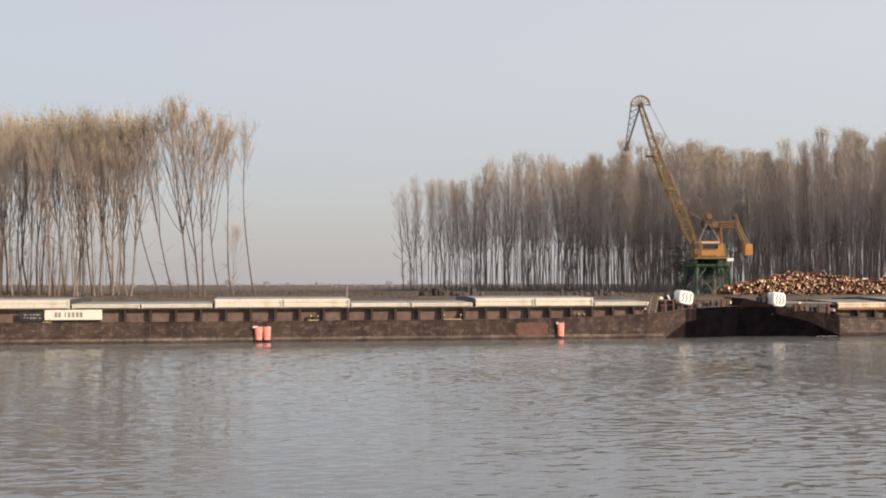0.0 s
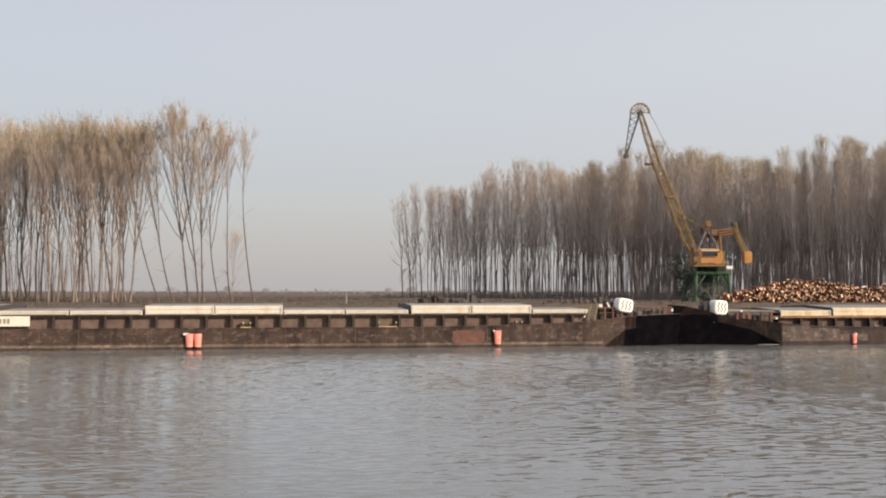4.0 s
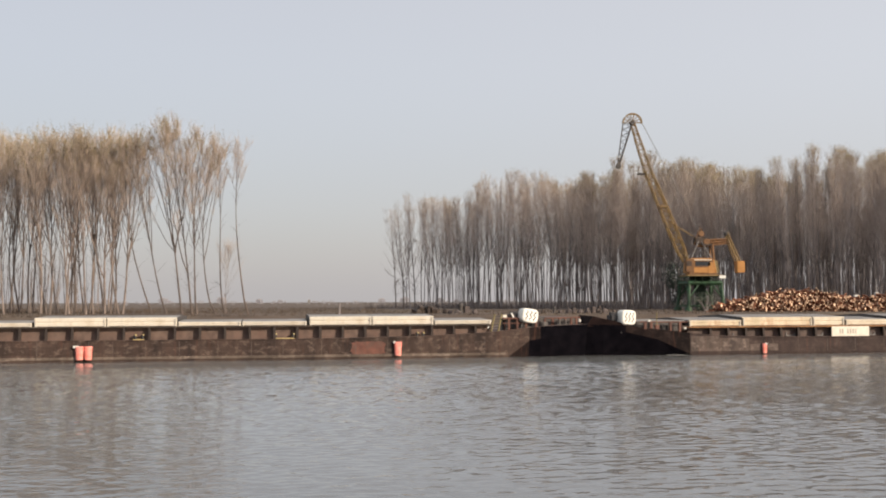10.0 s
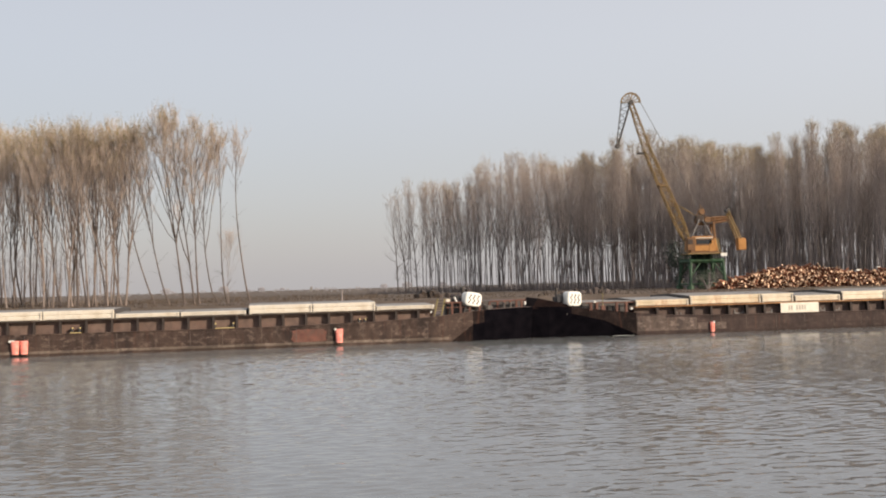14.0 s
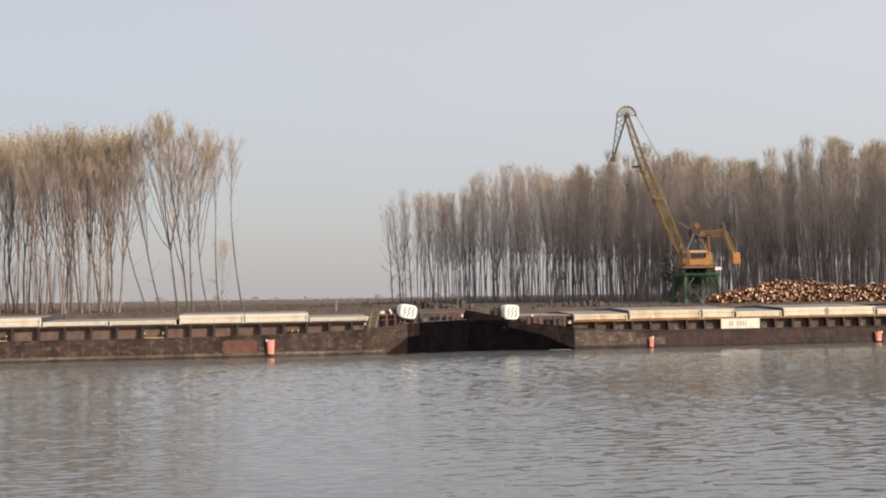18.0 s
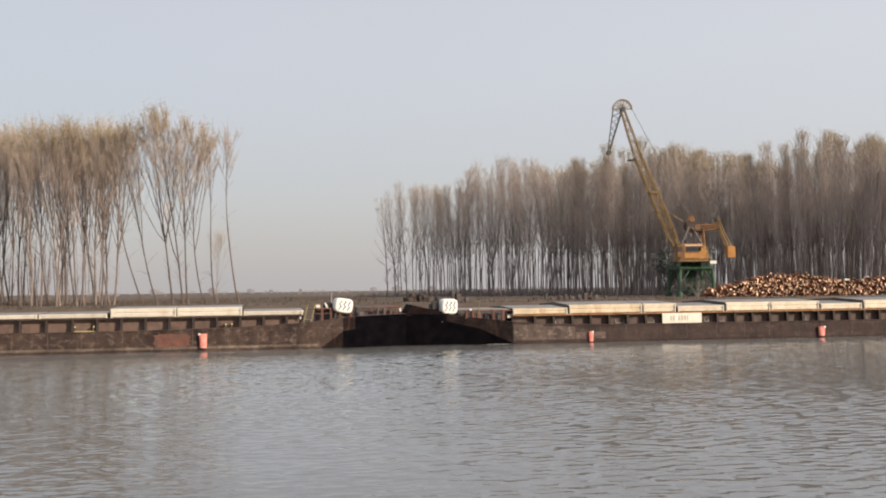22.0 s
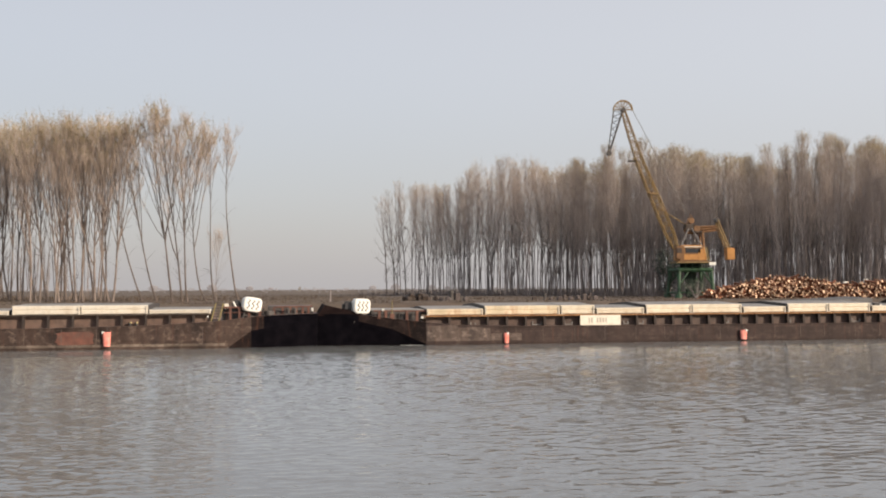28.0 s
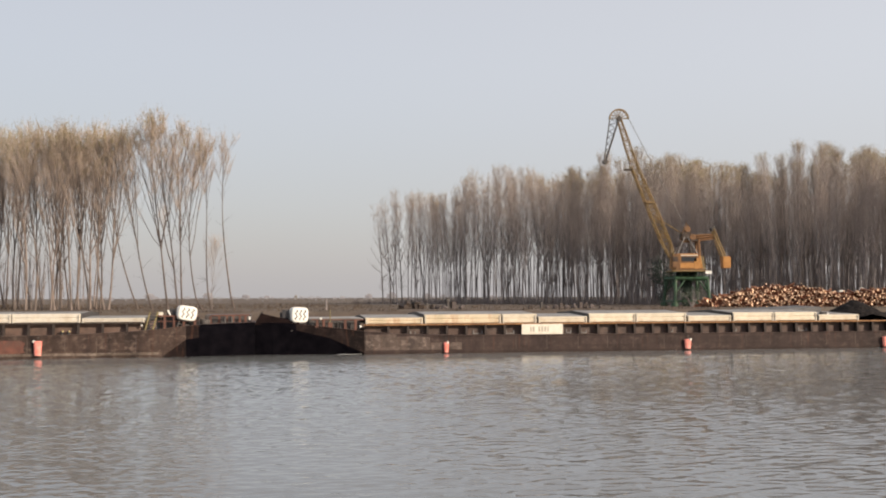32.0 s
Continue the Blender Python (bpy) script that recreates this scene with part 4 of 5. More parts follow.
    part("sill", box(33.9, 37.7, CY - 1.79, CY - 1.70, 8.36, 8.56, 0.02), M_RUST, house)
    # ladder added to stand for the bright glare strip along the house edge
    part("ladder", rods([((37.62, CY - 1.8, 8.5), (37.32, CY - 1.8, 10.3)), ((37.92, CY - 1.8, 8.5), (37.60, CY - 1.8, 10.3))]
                        + [((37.6 - 0.033 * q, CY - 1.8, 8.7 + 0.2 * q), (37.9 - 0.033 * q, CY - 1.8, 8.7 + 0.2 * q)) for q in range(8)], 0.026, 5), M_YELLOW, house, "yellow ladder added for the glare on the house edge")
    part("base_frame", box(33.5, 38.3, CY - 1.9, CY + 2.0, 8.18, 8.36, 0.03), M_CRANE, C)
    part("operator_cab", box(33.3, 34.15, CY - 2.5, CY - 1.72, 8.7, 10.4, 0.1), M_RUST, C, "dark orange-brown operator cab")
    part("cab_window", box(33.4, 34.05, CY - 2.53, CY - 2.48, 9.5, 10.15), M_BROWN_STEEL, C)
    part("sign_plate", box(37.7, 38.55, CY - 2.6, CY - 2.54, 7.85, 8.25), M_WHITE, C)
    # A-frame and top works
    for y in (-1.1, 1.1):
        part("gantry_leg", rods([((34.35, CY + y, 10.55), (35.5, CY + y * 0.5, 12.9))], 0.08), M_STONE, C)
        part("gantry_leg", rods([((37.15, CY + y, 10.4), (35.9, CY + y * 0.5, 12.9))], 0.08), M_STONE, C)
        part("gantry_post", rods([((37.5, CY + y, 8.4), (37.35, CY + y * 0.6, 12.4))], 0.17), M_RUST, C)
    part("top_house", box(35.0, 36.3, CY - 0.6, CY + 0.6, 12.45, 13.5, 0.15), M_BROWN_STEEL, C)
    part("top_sheave", rods([((35.95, CY - 0.5, 13.95), (35.95, CY + 0.5, 13.95))], 0.38, 16), M_RUST, C)
    for q in range(5):
        x = 34.9 + 0.42 * q
        part("mast_strut", rods([((x, CY - 0.45, 12.4 + 0.12 * (q % 2)), (35.75 + 0.09 * (q - 2), CY - 0.4, 14.4 + 0.28 * (q % 3)))], 0.055, 5), M_BROWN_STEEL if q % 2 else M_RUST, C)
    part("cable_drum", rods([((36.6, CY - 0.7, 12.85), (36.6, CY + 0.7, 12.85))], 0.42, 14), M_RUST, C, "rusty cable drum")
    part("drum_guard", box(36.2, 37.3, CY - 0.8, CY + 0.8, 12.3, 12.55, 0.04), M_BROWN_STEEL, C)
    b = bmesh.new()
    lattice(b, (35.4, CY, 12.55), (39.6, CY, 12.95), 0.5, 0.75, 0.5, 6, 0.13, 0.07, (0, 1, 0))
    for y in (-0.3, 0.3):
        add_rod(b, (36.4, CY + y, 12.62), (39.2, CY + y, 12.9), 0.17, 0.14, 4)
    part("rocker_beam", b, M_RUST, C, "rust-orange rocker beam")
    part("rocker_head", rods([((39.5, CY - 0.5, 14.0), (39.5, CY + 0.5, 14.0))], 0.32, 12), M_STEEL, C)
    part("rocker_post", rods([((39.55, CY - 0.35, 12.9), (39.5, CY - 0.35, 14.1)), ((39.55, CY + 0.35, 12.9), (39.5, CY + 0.35, 14.1))], 0.12), M_CRANE, C)
    for y in (-0.5, 0.5):
        part("weight_arm", rods([((39.5, CY + y, 14.0), (41.1, CY + y, 10.2))], 0.10), M_CRANE, C)
        part("weight_link", rods([((39.6, CY + y, 12.9), (40.7, CY + y, 10.2))], 0.07), M_CRANE, C)
    part("counterweight", box(40.62, 41.72, CY - 0.65, CY + 0.65, 8.65, 10.24, 0.08), M_CAB, C, "orange counterweight box")
    # jib
    b = bmesh.new()
    lattice(b, (33.85, CY, 10.2), (28.85, CY, 22.6), 0.6, 1.12, 0.9, 12, 0.09, 0.05, (0, 1, 0))
    part("lower_jib", b, M_CRANE, C)
    b = bmesh.new()
    lattice(b, (28.85, CY, 22.6), (26.9, CY, 29.0), 0.95, 0.8, 0.5, 9, 0.07, 0.038, (0, 1, 0))
    part("upper_jib", b, M_CRANE, C)
    part("jib_plate", box(30.25, 31.45, CY - 0.75, CY + 0.75, 17.5, 17.72), M_CRANE, C)
    part("knee_platform", box(27.5, 28.7, CY - 0.5, CY + 0.5, 22.05, 22.2), M_BROWN_STEEL, C)
    part("knee_rail", rods([((27.5, CY - 0.5, 22.2), (27.5, CY - 0.5, 22.9)), ((27.5, CY - 0.5, 22.9), (28.6, CY - 0.5, 22.9))], 0.03, 5), M_BROWN_STEEL, C)
    # jib head: half wheel with spokes
    hub = Vector((26.85, CY, 29.1))
    for y in (-0.32, 0.32):
        o = Vector((0, y, 0))
        b = bmesh.new()
        prev = None
        for i in range(15):
            a = radians(-2 + 184 * i / 14)
            p = hub + o + Vector((math.cos(a) * 1.27, 0, math.sin(a) * 1.27))
            if prev is not None:
                add_rod(b, prev, p, 0.075, None, 5)
            prev = p
        part("wheel_rim", b, M_CRANE, C)
        for i in range(8):
            a = radians(4 + 172 * i / 7)
            part("spoke", rods([(hub + o, hub + o + Vector((math.cos(a) * 1.25, 0, math.sin(a) * 1.25)))], 0.045, 5), M_CRANE, C)
    part("hub", rods([(hub + Vector((0, -0.5, 0)), hub + Vector((0, 0.5, 0)))], 0.30, 12), M_STEEL, C)
    tip = Vector((24.9, CY, 23.2))
    b = bmesh.new()
    for y in (-0.3, 0.3):
        o = Vector((0, y, 0))
        o2 = Vector((0, y * 0.5, 0))
        left, mid = hub + o + Vector((-1.25, 0, -0.05)), hub + o
        add_rod(b, left, tip + o2 + Vector((-0.12, 0, 0.2)), 0.045, None, 5)
        add_rod(b, mid, tip + o2 + Vector((0.12, 0, 0.2)), 0.10, None, 5)
        for i in range(7):
            p, q = left.lerp(tip + o2, i / 7), mid.lerp(tip + o2, (i + 0.5) / 7)
            add_rod(b, p, q, 0.024, None, 4)
            add_rod(b, q, left.lerp(tip + o2, (i + 1) / 7), 0.024, None, 4)
    part("fly_jib", b, M_STEEL, C)
    part("tip_sheave", rods([(tip + Vector((0, -0.3, 0)), tip + Vector((0, 0.3, 0)))], 0.34, 14), M_STEEL, C)
    part("tip_fork", box(24.55, 25.2, CY - 0.34, CY + 0.34, 22.95, 23.35, 0.06), M_STEEL, C)
    for y in (-0.2, 0.2):
        part("stay_cable", rods([(hub + Vector((1.26, y, 0.15)), (35.7, CY + y, 14.4))], 0.022, 5), M_STONE, C)
    part("luffing_rod", rods([((31.7, CY, 15.6), (35.6, CY, 13.2))], 0.07, 6), M_CRANE, C)
    return C


crane()


# ================= poplars =================
def poplar(seed, height, crown_from, spread, limbs, twigs, leaves, sway=0.5, forks=1, trunk_r=0.20, lean=0.0, twig_w=0.012, fine=False, fan=1.0, twig_mat=None, plume=False, back=0.0, curve=1.0, low=5, slim=False):
    """Trunk with limbs, and a crown of fine ascending twigs with a few withered leaves. Returns two meshes."""
    rnd = random.Random(seed)
    tv, tf = [], []
    stems = []
    fork_h = height * rnd.uniform(0.14, 0.30)
    for s in range(forks):
        a = rnd.uniform(0, 6.28)
        pts, rad = [], []
        out = 0.0 if forks == 1 else height * rnd.uniform(0.06, 0.13) * fan
        n = 13
        ph, ph2 = rnd.uniform(0, 6.28), rnd.uniform(0, 6.28)
        hh = height * (1.0 if s == 0 else rnd.uniform(0.80, 0.97))
        for i in range(n + 1):
            k = i / n
            z = hh * k
            w = max(0.0, (z - fork_h) / (height - fork_h)) ** 0.8 if forks > 1 else 0
            x = sway * (math.sin(ph + k * 4.2) - math.sin(ph)) * k + math.cos(a) * out * w + lean * k ** curve + back * k * k
            y = sway * (math.sin(ph2 + k * 3.7) - math.sin(ph2)) * k + math.sin(a) * out * w
            pts.append(Vector((x, y, z)))
            rad.append(max(0.018, trunk_r * (1 - 0.93 * k ** 0.85) * (1.25 if i == 0 else 1) * (1 if s == 0 else 0.72)))
        tube(pts, rad, 6, tv, tf)
        stems.append(pts)

    def along(pts, k):
        f = k * (len(pts) - 1)
        i = min(int(f), len(pts) - 2)
        return pts[i].lerp(pts[i + 1], f - i)

    bearers = [(st, 0.55) for st in stems]
    for i in range(limbs):
        st = stems[i % len(stems)]
        k = crown_from + ((0.94 if plume else 0.90) - crown_from) * ((i + rnd.random()) / limbs) ** (0.75 if slim else 1.05)
        p = along(st, k)
        a = i * 2.4 + rnd.uniform(-0.5, 0.5)
        bend = 0.8 if slim else 0.35 if plume else 0.6
        ln = height * (rnd.uniform(0.07, 0.17) if slim else rnd.uniform(0.14, 0.30) if plume else rnd.uniform(0.18, 0.40)) * (1.15 - (0.45 if plume else 0.75) * (k - crown_from) / (1 - crown_from))
        o = spread * rnd.uniform(0.55, 1.1) * (1.05 - 0.55 * k)
        pts, rad = [], []
        top = min(ln, (height * 0.99 - p.z))
        for j in range(6):
            q = j / 5
            pts.append(p + Vector((math.cos(a) * o * q ** bend + rnd.uniform(-.08, .08), math.sin(a) * o * q ** bend + rnd.uniform(-.08, .08), top * q)))
            rad.append(max(0.012, trunk_r * 0.36 * (1.05 - k) * 1.6 * (1 - 0.85 * q)))
        tube(pts, rad, 4, tv, tf)
        bearers.append((pts, 0.2 if slim else 0.05 if plume else 0.18))
    # a few thin dead side shoots low on the trunk
    for i in range(low):
        p = along(stems[i % len(stems)], rnd.uniform(0.12, crown_from + 0.04))
        a = rnd.uniform(0, 6.28)
        o = rnd.uniform(0.5, 1.2)
        q = p + Vector((math.cos(a) * o, math.sin(a) * o, rnd.uniform(0.5, 2.0)))
        tube([p, p.lerp(q, 0.5) + Vector((0, 0, -0.1)), q], [0.03, 0.02, 0.008], 3, tv, tf)
    trunk = mesh_from("trunk", tv, tf, [M_BARK], smooth=True)
    cv, cf, ci = [], [], []
    tips = []
    for i in range(twigs):
        st, lo = bearers[rnd.randrange(len(bearers))] if rnd.random() > 0.12 else bearers[rnd.randrange(len(stems))]
        k = lo + (1 - lo) * rnd.random() ** 0.62
        p = along(st, k)
        a = rnd.uniform(0, 6.28)
        ln = rnd.uniform(0.6, 2.6) * (1 if p.z < height * 0.9 else 0.6)
        o = rnd.uniform(0.12, 0.72)
        d = Vector((math.cos(a) * o, math.sin(a) * o, 1 - 0.4 * o)).normalized()
        q = p + d * ln
        wv = d.cross(Vector((rnd.uniform(-1, 1), rnd.uniform(-1, 1), 0.1))).normalized() * twig_w * rnd.uniform(0.6, 1.2)
        b = len(cv)
        m = p.lerp(q, 0.55) + Vector((math.cos(a), math.sin(a), 0)) * 0.07 * ln
        if fine:
            cv += [p - wv, p + wv, m + wv * 0.7, m - wv * 0.7, q]
            cf += [(b, b + 1, b + 2, b + 3), (b + 3, b + 2, b + 4)]
            ci += [0, 0]
        else:
            cv += [p - wv, p + wv, q]
            cf.append((b, b + 1, b + 2))
            ci.append(0)
        tips.append((m, q))
    for i in range(leaves):
        m, q = max((tips[rnd.randrange(len(tips))] for _ in range(4)), key=lambda e: e[1].z)
        p = m.lerp(q, rnd.random())
        p = p + Vector((rnd.uniform(-.12, .12), rnd.uniform(-.12, .12), rnd.uniform(-.12, .12)))
        s = rnd.uniform(0.03, 0.065)
        u = Vector((rnd.uniform(-1, 1), rnd.uniform(-1, 1), rnd.uniform(-1, 1))).normalized() * s
        v = u.cross(Vector((rnd.uniform(-1, 1), rnd.uniform(-1, 1), rnd.uniform(-1, 1)))).normalized() * s * 0.8
        b = len(cv)
        cv += [p - u, p + v, p + u, p - v]
        cf.append((b, b + 1, b + 2, b + 3))
        ci.append(1)
    crown = mesh_from("crown", cv, cf, [twig_mat or M_TWIG, M_LEAF], ci)
    return trunk, crown


def vase_poplar(seed, height, first, spread, limbs, twigs, leaves, trunk_r, lean=0.0, curve=1.0, back=0.0, forks=1, sway=0.12, fork_low=0.18, bow_range=(0.75, 1.05), low=0.30):
    """A poplar whose straight limbs fan upwards like a vase to one rounded crown. Returns two meshes."""
    rnd = random.Random(seed)
    tv, tf = [], []
    n = 14
    ph, ph2 = rnd.uniform(0, 6.28), rnd.uniform(0, 6.28)
    stem, rad = [], []
    for i in range(n + 1):
        k = i / n
        stem.append(Vector((lean * k ** curve + back * k * k + sway * (math.sin(ph + k * 7) - math.sin(ph)),
                            sway * (math.sin(ph2 + k * 6) - math.sin(ph2)), height * 0.97 * k)))
        rad.append(max(0.015, trunk_r * (1 - 0.93 * k ** 0.8) * (1.25 if i == 0 else 1)))
    tube(stem, rad, 6, tv, tf)

    def along(pts, k):
        f = k * (len(pts) - 1)
        i = min(int(f), len(pts) - 2)
        return pts[i].lerp(pts[i + 1], f - i)

    bearers = [(stem, max(0.5, first))]
    turn = rnd.uniform(0, 6.28)
    for i in range(limbs + forks - 1):
        fork = i < forks - 1
        k = rnd.uniform(fork_low, fork_low + 0.16) if fork else first + (0.86 - first) * ((i + rnd.random() - forks + 1) / limbs) ** 1.1
        p = along(stem, k)
        a = turn + i * 2.4 + rnd.uniform(-0.4, 0.4)
        o = spread * rnd.uniform(0.45, 1.0) * (1 - 0.62 * max(0, k - first) / (1 - first))
        ze = height * (1.0 - 0.26 * (o / spread) ** 2 - rnd.uniform(0, 0.10))
        ze = max(ze, p.z + 1.2)
        top = along(stem, min(1, ze / height)) + Vector((math.cos(a) * o, math.sin(a) * o, 0))
        top.z = ze
        r0 = trunk_r * (0.72 if fork else 0.46) * (1.12 - k)
        pts, lr = [], []
        bow = rnd.uniform(*bow_range)
        for j in range(9):
            q = j / 8
            h = p.lerp(top, q ** bow)
            pts.append(Vector((h.x + rnd.uniform(-.07, .07), h.y + rnd.uniform(-.07, .07), p.z + (ze - p.z) * q)))
            lr.append(max(0.010, r0 * (1 - 0.88 * q)))
        tube(pts, lr, 4, tv, tf)
        bearers.append((pts, low + 0.15 if fork else low))
        for _ in range(6 if fork else 4):
            q = rnd.uniform(0.25, 0.9)
            e = along(pts, q)
            d = (along(pts, min(1, q + 0.1)) - along(pts, max(0, q - 0.1))).normalized()
            d = (d + Vector((rnd.uniform(-.5, .5), rnd.uniform(-.5, .5), 0.1))).normalized()
            ln = rnd.uniform(1.4, 3.8) * (1.15 - 0.5 * q)
            g = e + d * ln
            if g.z > height:
                g.z = height - rnd.uniform(0, 0.5)
            sub = [e, e.lerp(g, 0.5) + Vector((rnd.uniform(-.1, .1), rnd.uniform(-.1, .1), -0.05)), g]
            tube(sub, [max(0.008, r0 * 0.42), 0.012, 0.006], 3, tv, tf)
            bearers.append((sub, 0.1))
    for i in range(7):          # thin dead shoots low on the trunk
        p = along(stem, rnd.uniform(0.10, first + 0.05))
        a, o = rnd.uniform(0, 6.28), rnd.uniform(0.5, 1.6)
        q = p + Vector((math.cos(a) * o, math.sin(a) * o, rnd.uniform(0.3, 1.6)))
        tube([p, p.lerp(q, 0.5) + Vector((0, 0, 0.12)), q], [0.022, 0.014, 0.006], 3, tv, tf)
    trunk = mesh_from("trunk", tv, tf, [M_BARK], smooth=True)
    cv, cf, ci, tips = [], [], [], []
    for i in range(twigs):
        st, lo = bearers[rnd.randrange(len(bearers))]
        p = along(st, lo + (1 - lo) * rnd.random() ** 0.5)
        a, o = rnd.uniform(0, 6.28), rnd.uniform(0.1, 0.62)
        d = Vector((math.cos(a) * o, math.sin(a) * o, 1 - 0.4 * o)).normalized()
        q = p + d * rnd.uniform(0.4, 1.6)
        m = p.lerp(q, 0.55) + Vector((math.cos(a), math.sin(a), 0)) * 0.06
        wv = d.cross(Vector((rnd.uniform(-1, 1), rnd.uniform(-1, 1), 0.1))).normalized() * 0.008 * rnd.uniform(0.6, 1.2)
        b = len(cv)
        cv += [p - wv, p + wv, m + wv * 0.7, m - wv * 0.7, q]
        cf += [(b, b + 1, b + 2, b + 3), (b + 3, b + 2, b + 4)]
        ci += [0, 0]
        tips.append((p, q))
    # withered leaves in upright tufts round the tips
    while leaves > 0:
        p, q = max((tips[rnd.randrange(len(tips))] for _ in range(rnd.choice((2, 3, 5)))), key=lambda e: e[1].z)
        for _ in range(min(leaves, rnd.randrange(6, 20))):
            c = p.lerp(q, rnd.uniform(0.0, 1.15)) + Vector((rnd.gauss(0, .06), rnd.gauss(0, .06), rnd.gauss(0, .22)))
            s = rnd.uniform(0.03, 0.06)
            u = Vector((rnd.uniform(-1, 1), rnd.uniform(-1, 1), rnd.uniform(-1, 1))).normalized() * s
            v = u.cross(Vector((rnd.uniform(-1, 1), rnd.uniform(-1, 1), rnd.uniform(-1, 1)))).normalized() * s * 0.8
            b = len(cv)
            cv += [c - u, c + v, c + u, c - v]
            cf.append((b, b + 1, b + 2, b + 3))
            ci.append(1)
            leaves -= 1
    return trunk, mesh_from("crown", cv, cf, [M_TWIG, M_LEAF], ci)


def tree_thing(meshes, label, group):
    T = empty("poplar_tree")
    tagged(T, label, "tree", group)
    part("trunk", meshes[0], None, T)
    part("crown", meshes[1], None, T)
    return T


def left_grove():
    lab = "tall bare poplar with a few withered leaves"
    grp = "poplars of the near grove"
    kinds = [vase_poplar(10 + i, 21.7, (0.20, 0.36, 0.24, 0.42, 0.28, 0.32)[i], (2.8, 2.3, 3.0)[i % 3], 20, 1550, 1700, 0.125, (0.6, -0.8, 0.0)[i % 3], 0.8, 0.0, (1, 2, 1, 3, 2, 1)[i], 0.3, 0.18, (0.5, 0.85), 0.16) for i in range(6)]
    firsts = {}

    def put(kind, x, y, s, rz, tilt):
        m = pose(x, y, 3.35, 0, tilt, 0) @ pose(0, 0, 0, 0, 0, rz) @ Matrix.Diagonal((s, s, s, 1))
        if kind not in firsts:
            firsts[kind] = tree_thing(kinds[kind], lab, grp)
            firsts[kind].matrix_basis = m
        else:
            firsts[kind].scale = (1, 1, 1)
            copy_thing(firsts[kind], m)
            # the first one keeps its own scale
            firsts[kind].matrix_basis = keep[kind]
        keep.setdefault(kind, m)

    keep = {}
    rnd = random.Random(5)
    for i in range(56):
        x = -70 + 32.2 * ((i % 48 + rnd.uniform(0.15, 0.85)) / (48 if i < 48 else 8)) ** 1.15
        y = 124 + rnd.random() ** 1.1 * 24 if i < 48 else rnd.uniform(152, 182)
        x = x * y / 126
        put(rnd.randrange(6), x, y, rnd.uniform(0.93, 1.07) * min(y / 128, 1.16), rnd.uniform(0, 360), rnd.uniform(-7, 3))
    # the open edge of the grove, tree by tree
    edge = [
        # bearing of the foot, depth, height, lean, curve of the lean, return, forks, crown start, spread, twigs, leaves, trunk
        (-0.1805, 126, 22.6, -2.3, 0.6, 0.9, 1, 0.68, 1.1, 300, 120, 0.13),
        (-0.2025, 127, 21.5, -1.3, 0.5, 0.5, 1, 0.62, 1.0, 260, 60, 0.12),
        (-0.2110, 125, 22.1, -3.2, 0.5, 3.0, 2, 0.46, 2.0, 800, 700, 0.11),
        (-0.2296, 126, 23.1, -1.3, 0.6, 1.8, 2, 0.42, 2.3, 1300, 1300, 0.14),
        (-0.2345, 125, 24.2, -2.9, 0.9, 0.3, 2, 0.42, 2.4, 1300, 1400, 0.14),
        (-0.2440, 127, 24.3, -3.2, 0.9, 0.6, 3, 0.40, 2.9, 1400, 1400, 0.15),
        (-0.2586, 126, 22.4, -6.2, 0.9, 2.2, 2, 0.46, 1.9, 800, 700, 0.12),
    ]
    inner = [
        (-0.2722, 126, 22.0, -6.4, 0.9, 2.6, 1, 0.46, 1.9, 800, 700, 0.12),
        (-0.3010, 125, 22.3, 1.5, 0.9, -0.3, 3, 0.38, 2.5, 1300, 1700, 0.15),
        (-0.3185, 126, 22.2, 0.6, 1.0, 0.0, 3, 0.38, 2.6, 1400, 1800, 0.16),
        (-0.3360, 125, 22.0, -1.4, 0.8, 0.5, 2, 0.40, 2.3, 1200, 1700, 0.14),
        (-0.3520, 126, 22.0, -2.2, 0.8, 0.5, 2, 0.40, 2.3, 1200, 1700, 0.14),
        (-0.2010, 129, 9.0, -0.4, 1.0, 0.6, 2, 0.30, 0.9, 140, 0, 0.045),
    ]
    for i, (bx, d, h, lean, curve, ret, fk, cf, sp, tw, lv, tr) in enumerate(edge + inner):
        T = tree_thing(vase_poplar(100 + i, h, cf - 0.08, sp * (0.95 if tw < 400 else 1.4), 7 if tw < 400 else 18, int(tw * 2.6), int(lv * 1.9), tr, lean, curve, ret, fk),
                       "slim leaning bare poplar" if tw < 850 else "tall bare poplar with a forked trunk and wide crown", grp)
        T.matrix_basis = pose(bx * d, d, 3.35)
        if i < 8:          # the trees of the open edge have darker bark
            stem = [c for c in T.children if c.name.startswith("trunk")][0].data
            stem.materials.clear()
            stem.materials.append(M_BARK_E)


